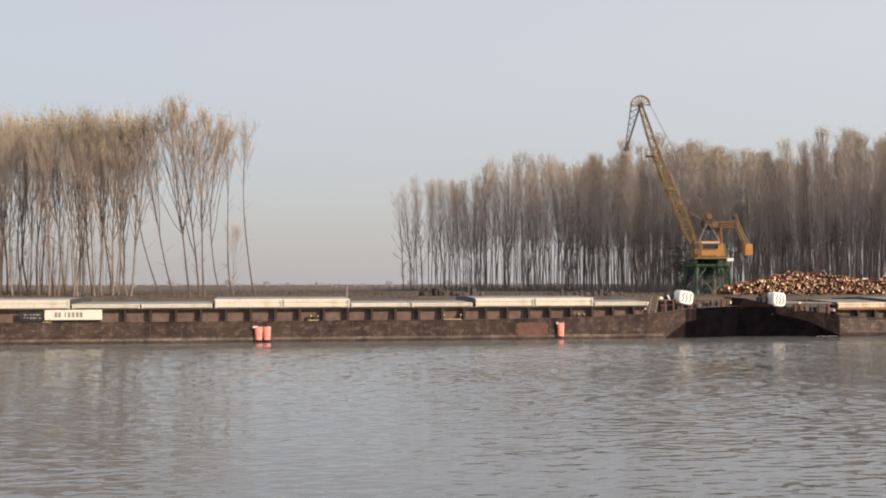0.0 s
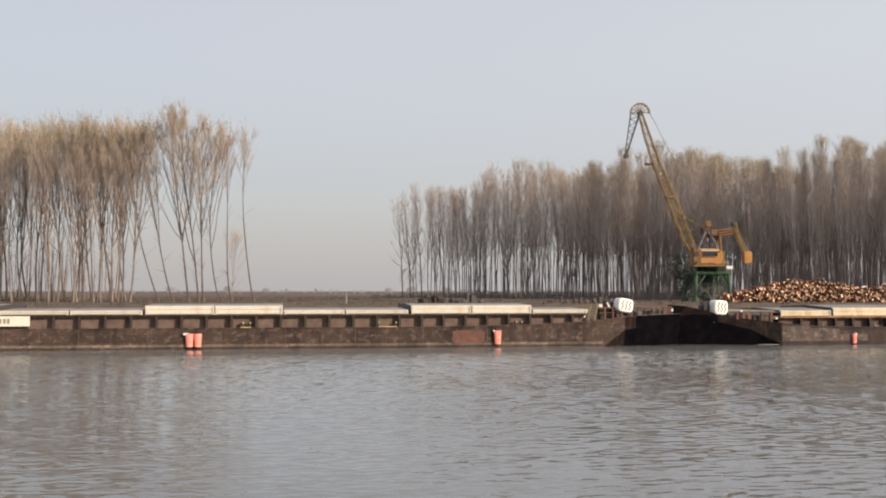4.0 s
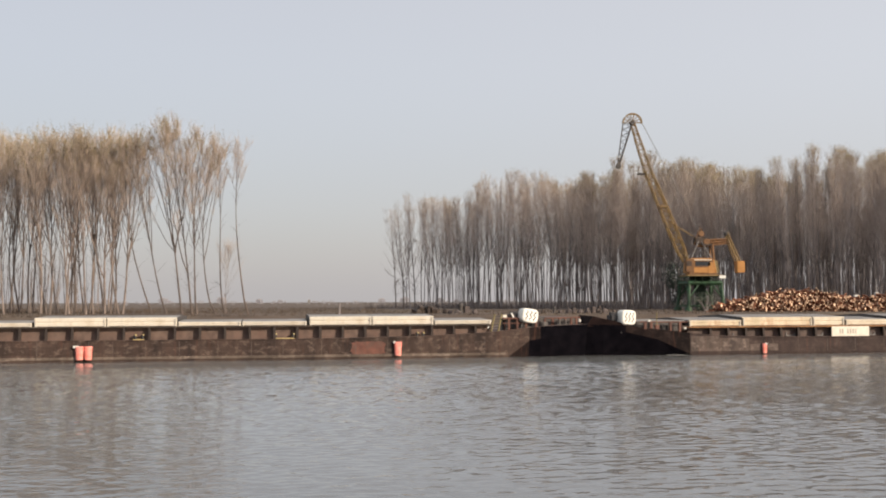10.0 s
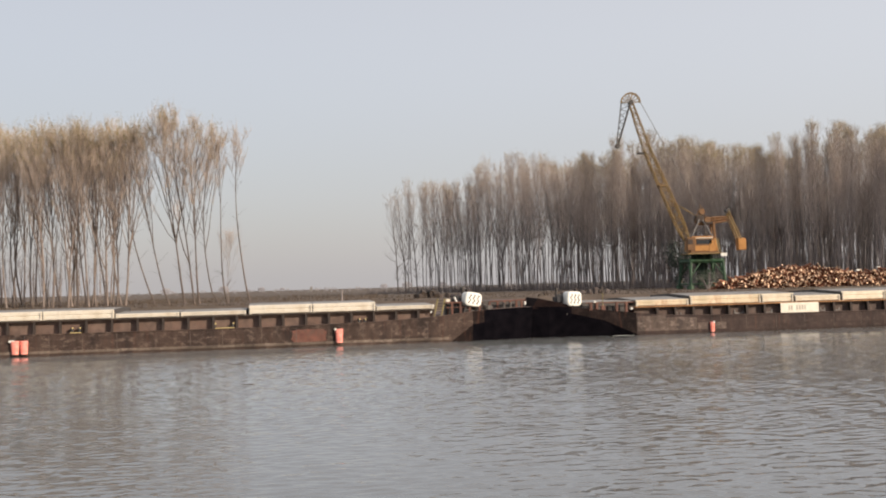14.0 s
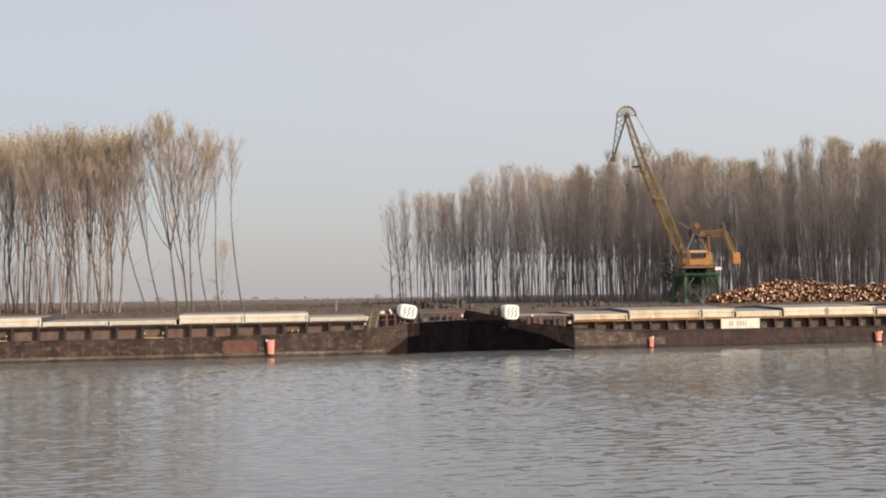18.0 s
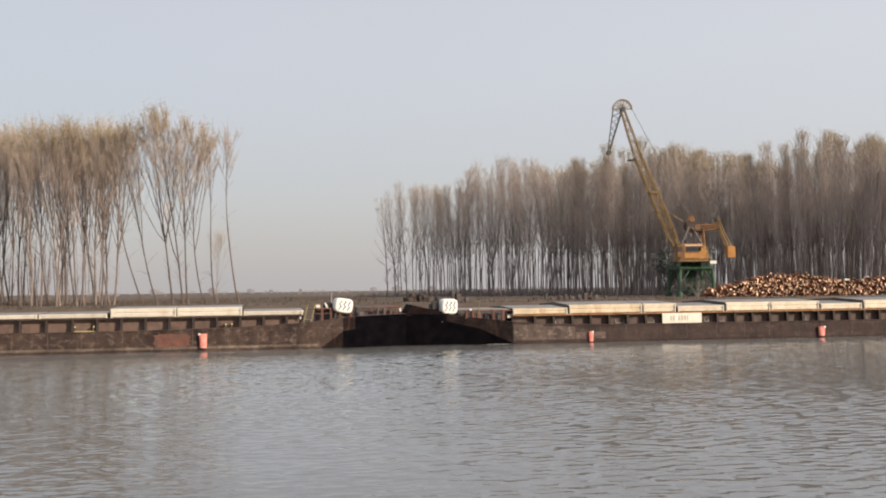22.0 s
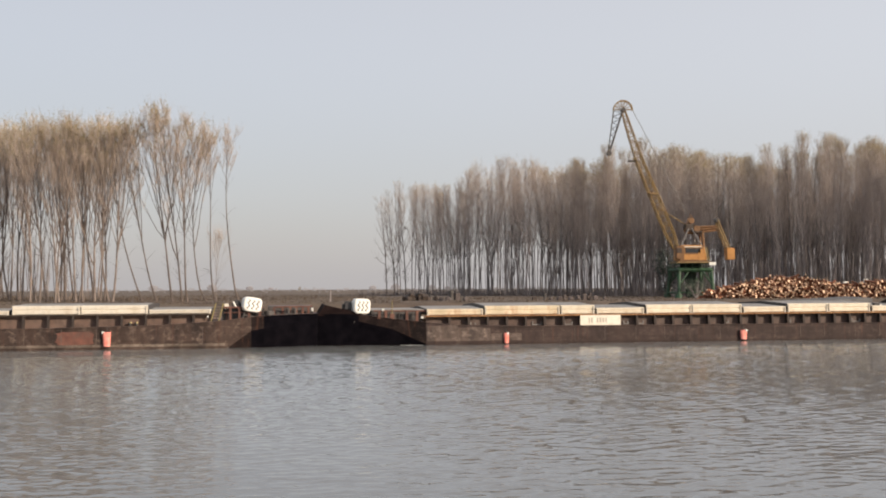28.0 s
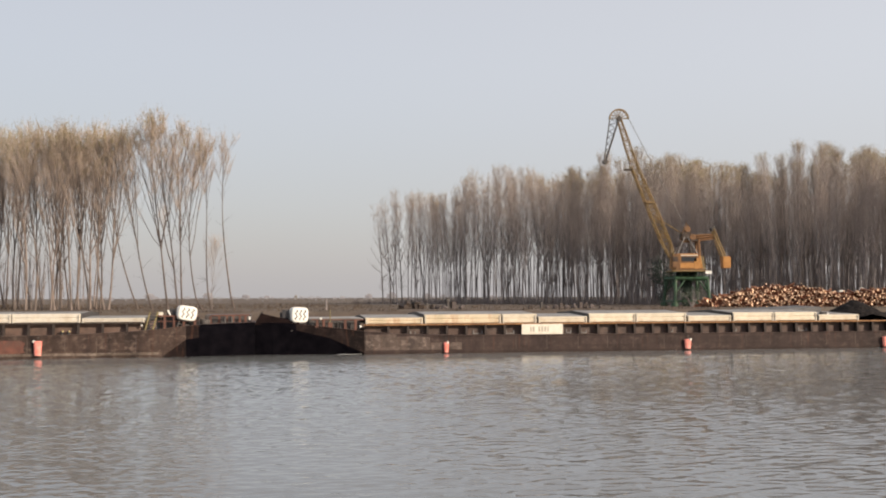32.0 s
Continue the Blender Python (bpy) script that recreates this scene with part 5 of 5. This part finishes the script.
def right_wood():
    lab = "tall slim bare poplar of a dense plantation"
    grp = "poplars of the far plantation"
    kinds = [poplar(40 + i, 23.0, 0.27, 1.75, 36, 2700, 1200, 0.4, (1, 1, 1, 2, 1, 2, 1, 1)[i], 0.115, twig_w=0.0095, twig_mat=M_TWIG_W, plume=True, low=10) for i in range(8)]
    # the thin front part: sparse trees with side shoots all the way up, the sky shows through them
    thin = [poplar(70 + i, 23.0, 0.27, 1.8, 44, 1300, 260, 0.75, (1, 1, 2, 1, 1)[i], 0.115, twig_w=0.0085, twig_mat=M_TWIG_W, plume=True, low=10, slim=True) for i in range(5)]
    protos = {}
    for k in kinds + thin:
        k[0].materials.clear()
        k[0].materials.append(M_BARK_HAZE)
    rnd = random.Random(9)
    n = 0
    a0, a1 = Vector((-12.0, 220.0, 0)), Vector((57.0, 148.0, 0))
    d = (a1 - a0).normalized()
    back = Vector((-d.y, d.x, 0))
    spots = []
    for row in range(6):
        s = 9.0 + (row % 2) * 1.4
        while s < 132:
            p = a0 + d * (s + rnd.uniform(-1.2, 1.2)) + back * (row * 5.2 + rnd.uniform(-0.9, 0.9))
            hs = 0.87 + 0.17 * min(1, s / 28) - 0.100 * min(1, max(0, s - 68) / 20) + rnd.uniform(-0.045, 0.045) + 0.05 * math.sin(s * 0.21)
            if row < 3 or s > 12 + row * 5:
                spots.append((p, hs, s < 50 - 3 * row + rnd.uniform(-8, 8)))
            s += 1.9 if s < 45 else 3.2
    for p, hs, sparse in spots:
        m = pose(p.x, p.y, 3.35, rnd.uniform(-2, 2), rnd.uniform(-3, 2.5), rnd.uniform(0, 360)) @ Matrix.Diagonal((hs, hs, hs, 1))
        kind = rnd.randrange(5) + 8 if sparse else rnd.randrange(8)
        if kind not in protos:
            T = tree_thing((kinds + thin)[kind], "tall thin bare poplar with short side shoots" if sparse else lab, grp)
            T.matrix_basis = m
            protos[kind] = (T, hs)
        else:
            T, s0 = protos[kind]
            # copy_thing applies the first tree's own scale again
            copy_thing(T, m @ Matrix.Diagonal((1 / s0, 1 / s0, 1 / s0, 1)))
    # the loose, wispy edge of the plantation
    for i, (s, q, h, sp, tw) in enumerate(((5.4, 0.0, 20.5, 3.6, 620), (8.0, 3.0, 21.0, 2.2, 700), (9.5, -1.5, 20.0, 2.4, 650))):
        T = tree_thing(poplar(160 + i, h, 0.22, sp, 26, tw, 60, 0.4, 1, 0.14, -0.5, twig_w=0.010, fine=True, twig_mat=M_TWIG_W, low=24, plume=True, slim=True),
                       "wispy bare poplar at the open edge of a plantation", grp)
        p = a0 + d * s + back * q
        T.matrix_basis = pose(p.x, p.y, 3.35)


def back_wood():
    """The depth of the plantation: a mass of thin stems with upright twigs, too many to count."""
    rnd = random.Random(61)
    v, f = [], []
    d, back = Vector((0.692, -0.722, 0)), Vector((0.722, 0.692, 0))
    for i in range(1600):
        near = i >= 1350          # thin stems between the rows of the plantation
        s = 12 + 110 * rnd.random() ** 1.2 if near else 26 + 116 * rnd.random() ** 0.8
        q = rnd.uniform(1, 33) if near else 31 + rnd.random() * min(90, 6 + s * 0.9)
        p = Vector((-12, 220, 3.3)) + d * s + back * q
        h = rnd.uniform(17, 22)
        x, y = rnd.uniform(-1.2, 1.2), rnd.uniform(-1.2, 1.2)
        r = rnd.uniform(0.05, 0.10) if near else rnd.uniform(0.09, 0.16)
        w = [rnd.uniform(-0.35, 0.35) for _ in range(3)]
        tube([p, p + Vector((x * 0.25 + w[0], y * 0.25, h * 0.25)), p + Vector((x * 0.5 + w[1], y * 0.5, h * 0.5)),
              p + Vector((x * 0.75 + w[2], y * 0.75, h * 0.75)), p + Vector((x, y, h))], [r, r * 0.85, r * 0.65, r * 0.4, 0.02], 4, v, f)
        for j in range(12 if near else 34):
            k = (0.45 if near else 0.15) + (0.55 if near else 0.85) * rnd.random() ** 0.7
            e = p + Vector((x * k, y * k, h * k))
            a, ln = rnd.uniform(0, 6.28), rnd.uniform(1.2, 3.4)
            o = rnd.uniform(0.2, 0.8)
            b = len(v)
            g = e + Vector((math.cos(a) * o * ln, math.sin(a) * o * ln, ln))
            v += [e - Vector((0.025, 0.02, 0)), e + Vector((0.025, 0.02, 0)), g]
            f.append((b, b + 1, b + 2))
    ob = new("plantation_depth", mesh_from("plantation_depth", v, f, [M_STEM_HAZE]))
    tagged(ob, "dense grey depth of a bare poplar plantation", "wood", kind="stuff")


def saplings():
    """Thin young stems that fill the lower storey of the near grove."""
    rnd = random.Random(91)
    v, f = [], []
    for i in range(170):
        y = rnd.uniform(126, 168)
        p = Vector((rnd.uniform(-0.56, -0.315) * y, y, 3.35))
        h = rnd.uniform(5, 13)
        x = rnd.uniform(-1.2, 1.2)
        r = rnd.uniform(0.03, 0.07)
        tube([p, p + Vector((x * 0.4, 0, h * 0.5)), p + Vector((x, 0, h))], [r, r * 0.7, 0.008], 4, v, f)
        for j in range(16):
            k = 0.25 + 0.75 * rnd.random()
            e = p + Vector((x * k, 0, h * k))
            a, ln = rnd.uniform(0, 6.28), rnd.uniform(0.6, 1.8)
            b = len(v)
            v += [e - Vector((0.012, 0.01, 0)), e + Vector((0.012, 0.01, 0)), e + Vector((math.cos(a) * 0.5 * ln, math.sin(a) * 0.5 * ln, ln))]
            f.append((b, b + 1, b + 2))
    ob = new("saplings", mesh_from("saplings", v, f, [M_BARK]))
    tagged(ob, "thin bare saplings under the near poplars", "saplings", kind="stuff")


left_grove()
right_wood()
back_wood()
saplings()


# ================= undergrowth, far hedges =================
def blades(name, spots, hmin, hmax, material, label, category, width=0.035, seed=3):
    rnd = random.Random(seed)
    v, f = [], []
    for x, y, z in spots:
        for _ in range(3):
            h = rnd.uniform(hmin, hmax)
            a = rnd.uniform(0, 6.28)
            dx, dy = math.cos(a) * width, math.sin(a) * width
            ox, oy = rnd.uniform(-.3, .3), rnd.uniform(-.3, .3)
            b = len(v)
            v += [(x + ox - dx, y + oy - dy, z - 0.05), (x + ox + dx, y + oy + dy, z - 0.05),
                  (x + ox + rnd.uniform(-.35, .35) * h, y + oy + rnd.uniform(-.35, .35) * h, z + h)]
            f.append((b, b + 1, b + 2))
    ob = new(name, mesh_from(name, v, f, [material]))
    tagged(ob, label, category, kind="stuff")


def undergrowth():
    rnd = random.Random(21)
    spots = []
    for i in range(9000):
        a, b = rnd.uniform(-75, 95), 22.5 + rnd.random() ** 1.5 * 60
        if noise.noise(Vector((a * 0.09, b * 0.12, 7))) < -0.15:
            continue
        p = lane(a, b, 3.45)
        spots.append((p.x, p.y, p.z))
    blades("dry_grass", spots, 0.10, 0.34, M_GRASS, "tufts of dry brown grass along the bank", "grass")
    brush = []
    low = []
    for i in range(2600):
        t = rnd.random()
        x = -0.45 + 0.40 * t ** 1.6
        y = rnd.uniform(130, 230)
        low.append((x * y, y, 3.45))
    blades("weeds", low, 0.10, 0.55, M_GRASS, "low dry weeds on the open field", "weeds", 0.05, 6)
    for i in range(5200):
        s = rnd.uniform(-3, 130)
        q = rnd.uniform(-3, 32)
        brush.append((-12 + 0.692 * s + 0.722 * q, 220 - 0.722 * s + 0.692 * q, 3.45))
    blades("brushwood", brush, 0.3, 1.7, M_BARK_HAZE, "thin brown brushwood between the trunks", "brushwood", 0.03, 4)


def hedges():
    """Far lines of bushes on the plain."""
    rnd = random.Random(31)
    v, f = [], []
    for line_y, hmax, count in ((520, 0.9, 60), (760, 1.6, 90), (1150, 3.6, 150)):
        for i in range(count):
            x = rnd.uniform(-0.42, 0.12) * line_y
            y = line_y + rnd.uniform(-30, 30)
            h = hmax * rnd.uniform(0.25, 1.0) ** 1.6
            w = h * rnd.uniform(0.5, 1.3)
            for j in range(46):
                a, r = rnd.uniform(0, 6.28), rnd.random() ** 0.5
                bx, bz = x + math.cos(a) * r * w, 3.3 + h * (0.5 + 0.5 * math.sin(a) * r)
                s = rnd.uniform(0.12, 0.3) * h * 0.5
                b = len(v)
                by = y + rnd.uniform(-w, w)
                v += [(bx - s, by, bz - s), (bx + s, by, bz - s * 0.6), (bx + s * rnd.uniform(-.6, .6), by, bz + s * 1.3)]
                f.append((b, b + 1, b + 2))
    for bx, h in ((-0.316, 5.0), (-0.262, 6.5), (-0.206, 7.2), (-0.170, 5.2), (-0.150, 4.0), (-0.052, 5.4), (-0.030, 6.8), (0.004, 6.0), (0.020, 4.2)):
        for j in range(420):          # clumps of taller trees
            a, r = rnd.uniform(0, 6.28), rnd.random() ** 0.5
            x, z = bx * 1150 + math.cos(a) * r * h * 0.75, 3.3 + h * (0.5 + 0.5 * math.sin(a) * r)
            s, b = rnd.uniform(0.03, 0.08) * h, len(v)
            y = 1150 + rnd.uniform(-h, h)
            v += [(x - s, y, z - s), (x + s, y + s * rnd.uniform(-1, 1), z - s * 0.6), (x + s * rnd.uniform(-.6, .6), y + s, z + s * 1.5)]
            f.append((b, b + 1, b + 2))
    ob = new("far_hedges", mesh_from("far_hedges", v, f, [M_HEDGE_HAZE]))
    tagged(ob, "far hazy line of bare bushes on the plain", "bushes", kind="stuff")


undergrowth()
hedges()


# ================= log pile =================
def log_mesh():
    v, f, idx = [], [], []
    n = 9
    for x, r in ((-0.5, 0.5), (0.5, 0.5)):
        for j in range(n):
            a = 2 * math.pi * j / n
            v.append((math.cos(a) * r * (1 + 0.08 * math.sin(a * 3)), x, math.sin(a) * r))
    for j in range(n):
        f.append((j, (j + 1) % n, n + (j + 1) % n, n + j))
        idx.append(0)
    f.append(tuple(range(n)))
    idx.append(1)
    f.append(tuple(n + j for j in reversed(range(n))))
    idx.append(1)
    return mesh_from("log", v, f, [M_LOGBARK, M_LOGEND], idx)


def pile_height(x):
    pts = [(34.8, 0.1), (36.5, 0.9), (38.7, 1.40), (42.0, 2.05), (45.0, 2.5), (48.0, 2.3), (51.0, 1.85), (54.0, 1.40), (58.0, 1.9), (64, 2.2), (72, 1.6), (78, 0.2)]
    for (x0, h0), (x1, h1) in zip(pts, pts[1:]):
        if x0 <= x <= x1:
            return h0 + (h1 - h0) * (x - x0) / (x1 - x0)
    return 0


def log_pile():
    rnd = random.Random(77)
    L = empty("log_pile")
    tagged(L, "long heap of cut logs with bright orange ends", "logs")
    me = log_mesh()
    spots = []
    x = 35.0
    while x < 78:
        h = pile_height(x) * rnd.uniform(0.9, 1.1)
        z = 0.13
        while z < h:
            spots.append((x + rnd.uniform(-.12, .12), 128.5 + z * 0.75 + rnd.uniform(-.35, .35), 3.5 + z + rnd.uniform(-.06, .06)))
            z += 0.18
        x += 0.19
    spots.sort(key=lambda s: s[0])
    v, f, idx = [], [], []
    made = 0
    for i, (px, py, pz) in enumerate(spots):
        d = 0.10 + 0.17 * rnd.random() ** 1.4
        ln = rnd.uniform(1.8, 3.0)
        m = pose(px, py + 1.2, pz, rnd.uniform(-26, 26), 0, rnd.gauss(8, 40)) @ Matrix.Diagonal((d, ln, d * rnd.uniform(1.0, 1.6), 1))
        if made < 300 and rnd.random() < 0.75:
            ob = part("log", me, None, L)
            ob.matrix_basis = m
            made += 1
        else:
            b = len(v)
            v += [m @ q.co for q in me.vertices]
            for p in me.polygons:
                f.append(tuple(b + k for k in p.vertices))
                idx.append(p.material_index)
    for i in range(260):          # logs lying crosswise on top and behind
        px = rnd.uniform(40, 77)
        m = pose(px, 132.0 + rnd.uniform(0, 3), 3.5 + pile_height(px) * rnd.uniform(0.3, 0.98), rnd.uniform(-15, 15), rnd.uniform(-15, 15), rnd.uniform(0, 180)) \
            @ Matrix.Diagonal((0.3, 2.6, 0.3, 1))
        b = len(v)
        v += [m @ q.co for q in me.vertices]
        for p in me.polygons:
            f.append(tuple(b + k for k in p.vertices))
            idx.append(p.material_index)
    rest = part("stacked_wood", mesh_from("stacked_wood", v, f, [M_LOGBARK, M_LOGEND], idx), None, L)
    tagged(rest, "rest of the stacked logs", kind="stuff")


log_pile()


# ================= things on the far bank =================
def bank_things():
    def spot(bearing, y):
        return bearing * y, y

    for bx, y, s in ((-0.0087, 121, 0.40), (0.0238, 122, 0.55), (0.1142, 123, 0.35), (0.0032, 122, 0.32)):
        x, y = spot(bx, y)
        b = bmesh.new()
        add_rod(b, (0, 0, -0.15), (0, 0, 0.62), 0.24, 0.20, 12)
        add_rod(b, (0, 0, 0.62), (0, 0, 0.80), 0.33, 0.30, 12)
        add_box(b, -0.45, 0.45, -0.45, 0.45, -0.2, 0.06, 0.03)
        ob = new("mooring_bollard", bm_mesh("mooring_bollard", b, [M_STEEL]))
        ob.matrix_basis = pose(x, y, 3.5) @ Matrix.Diagonal((s * 2, s * 2, s * 2.6, 1))
        tagged(ob, "dark iron mooring bollard on the bank", "bollard", "bollards on the bank")
    for bx, y, w, h in ((0.0295, 122, 0.6, 0.85), (0.1331, 124, 0.4, 0.6), (0.1521, 124, 0.5, 0.7), (0.1580, 125, 0.25, 0.8)):
        x, y = spot(bx, y)
        b = box(-w / 2, w / 2, -w / 2, w / 2, -0.2, h, 0.05)
        ob = new("concrete_block", bm_mesh("concrete_block", b, [M_BLOCK]))
        ob.matrix_basis = pose(x, y, 3.5, 0, 0, 20)
        tagged(ob, "weathered brown-grey concrete block on the river bank", "block", "blocks on the bank")
    # stones and broken concrete along the edge of the bank
    rnd = random.Random(41)
    for bx in (-0.0165, -0.012, -0.004, 0.001, 0.009, 0.014, 0.021, 0.037, 0.104, 0.120, 0.128, 0.139, 0.146, 0.1565, 0.163, 0.172):
        x, y = spot(bx, rnd.uniform(119.5, 122))
        b = bmesh.new()
        bmesh.ops.create_icosphere(b, subdivisions=2, radius=1.0)
        for v in b.verts:
            v.co *= 1 + 0.45 * noise.noise(v.co * 1.3 + Vector((bx * 900, 0, 0)))
        ob = new("rubble_stone", bm_mesh("rubble_stone", b, [M_BROWN_STEEL if rnd.random() < 0.55 else M_BLOCK]))
        ob.matrix_basis = pose(x, y, 3.5 + 0.12, 0, 0, rnd.uniform(0, 180)) @ Matrix.Diagonal((rnd.uniform(0.18, 0.45), rnd.uniform(0.2, 0.4), rnd.uniform(0.25, 0.5), 1))
        tagged(ob, "rough lump of rubble on the river bank", "stone", "rubble along the bank")
    # dark scrap dumped on the bank
    rnd = random.Random(58)
    x, y = spot(-0.0105, 121)
    b = bmesh.new()
    for i in range(16):
        w, h, e = rnd.uniform(0.12, 0.5), rnd.uniform(0.1, 0.45), rnd.uniform(0.15, 0.5)
        before = set(b.verts)
        add_box(b, -w, w, -e, e, -h, h, 0.02)
        vs = [v for v in b.verts if v not in before]
        m = pose(rnd.uniform(-1.4, 1.4), rnd.uniform(-0.4, 0.4), rnd.uniform(0.1, 0.55), rnd.uniform(-25, 25), rnd.uniform(-25, 25), rnd.uniform(0, 180))
        bmesh.ops.transform(b, matrix=m, verts=vs)
    ob = new("scrap_heap", bm_mesh("scrap_heap", b, [M_BROWN_STEEL]))
    ob.matrix_basis = pose(x, y, 3.5)
    tagged(ob, "low heap of dark rusty scrap on the bank", "scrap")
    # post in the grass
    x, y = spot(-0.0926, 116)
    b = bmesh.new()
    add_rod(b, (0, 0, -0.3), (0, 0, 1.3), 0.09, 0.07, 8)
    ob = new("post", bm_mesh("post", b, [M_BARK_HAZE]))
    ob.matrix_basis = pose(x, y, 3.45)
    tagged(ob, "weathered wooden post in the dry grass", "post")
    # lamp pole behind the logs
    x, y = spot(0.426, 136)
    L = empty("lamp_pole")
    L.matrix_basis = pose(x, y, 3.45)
    tagged(L, "slim pale lamp pole behind the logs", "lamp pole")
    part("pole", rods([((0, 0, -0.3), (0, 0, 4.2))], 0.07, 8), M_STONE, L)
    part("lamp_head", box(-0.25, 0.25, -0.3, 0.1, 2.1, 2.45, 0.04), M_WHITE, L)
    # small white cabin roof behind the logs
    x, y = spot(0.4068, 137)
    K = empty("meter_box")
    K.matrix_basis = pose(x, y, 3.45)
    tagged(K, "small white box on a post behind the logs", "box")
    part("box", box(-0.32, 0.32, -0.2, 0.2, 1.85, 2.15, 0.03), M_WHITE, K)
    part("stand", rods([((0, 0, -0.2), (0, 0, 1.86))], 0.05, 6), M_STEEL, K)
    # far hut on the plain
    x, y = spot(-0.122, 760)
    H = empty("far_hut")
    H.matrix_basis = pose(x, y, 3.35)
    tagged(H, "tiny grey hut far out on the plain", "hut")
    part("wall", box(-0.9, 0.9, -1.0, 1.0, -0.3, 2.4), M_STONE, H)
    part("roof", mesh_from("roof", [(-1.1, -1.2, 2.4), (1.1, -1.2, 2.4), (1.1, 1.2, 2.4), (-1.1, 1.2, 2.4), (-0.3, 0, 3.6), (0.3, 0, 3.6)],
                           [(0, 1, 5, 4), (2, 3, 4, 5), (0, 4, 3), (1, 2, 5), (3, 2, 1, 0)], [M_STONE]), None, H)


def shrub(seed, name, m, count, size, leaf, label):
    """A shrub of nine bent stems in a loose crown of small leaves."""
    rnd = random.Random(seed)
    T = empty(name)
    T.matrix_basis = m
    tagged(T, label, "shrub")
    v, f = [], []
    tips = []
    for i in range(9):
        a = rnd.uniform(0, 6.28)
        p = [Vector((0, 0, -0.2)), Vector((math.cos(a) * 0.5, math.sin(a) * 0.5, 1.6)), Vector((math.cos(a) * rnd.uniform(0.6, 1.4), math.sin(a) * rnd.uniform(0.6, 1.4), rnd.uniform(2.6, 4.6)))]
        tube(p, [0.09, 0.06, 0.015], 5, v, f)
        tips.append(p)
    part("stem", mesh_from("stem", v, f, [M_BARK_HAZE]), None, T)
    v, f = [], []
    for i in range(count):
        p = tips[rnd.randrange(9)]
        k = rnd.uniform(0.15, 1.0)
        c = p[1].lerp(p[2], k * 1.05) if k > 0.3 else p[0].lerp(p[1], k * 3)
        c = c + Vector((rnd.gauss(0, 0.42), rnd.gauss(0, 0.42), rnd.gauss(0, 0.35)))
        if c.z < 0.05:
            continue
        s = rnd.uniform(0.5, 1.1) * size
        u = Vector((rnd.uniform(-1, 1), rnd.uniform(-1, 1), rnd.uniform(-1, 1))).normalized() * s
        w = u.cross(Vector((rnd.uniform(-1, 1), rnd.uniform(-1, 1), rnd.uniform(-1, 1)))).normalized() * s * 0.7
        b = len(v)
        v += [c - u, c + w, c + u, c - w]
        f.append((b, b + 1, b + 2, b + 3))
    part("crown", mesh_from("shrub_crown", v, f, [leaf]), None, T)


bank_things()
shrub(17, "evergreen_shrub", pose(34.1, 145.5, 3.45) @ Matrix.Diagonal((1.15, 0.9, 1.42, 1)), 1700, 0.12, M_EVERGREEN,
      "dark evergreen shrub beside the crane portal")
shrub(23, "scrub_bush", pose(36.1, 138.4, 3.45) @ Matrix.Diagonal((1.2, 0.5, 0.62, 1)), 1100, 0.10, M_SCRUB,
      "grey-green scrub bush under the crane portal")


# ================= what moves =================
def motions():
    def drift(t):
        return -4.279e-5 * t ** 3 + 0.0046919 * t ** 2 - 1.421347 * t + 22.11295

    times = [0, 2, 4, 6, 8, 10, 12, 14, 16, 18, 20, 22, 24, 26, 28, 30, 32]
    rows = []
    for t in times:
        p = lane(drift(t), 0)
        rows.append((t, pose(p.x, p.y, 0, 0, 0, 9)))
    for ob in (BARGE_L, BARGE_R, HEAP):
        walk(ob, rows)
    flow = LD * FLOW
    walk(RIVER, [(0, pose(0, 0, 0)), (16, pose(flow.x * 16, flow.y * 16, 0)), (32, pose(flow.x * 32, flow.y * 32, 0))])


FLOW = -0.35
motions()
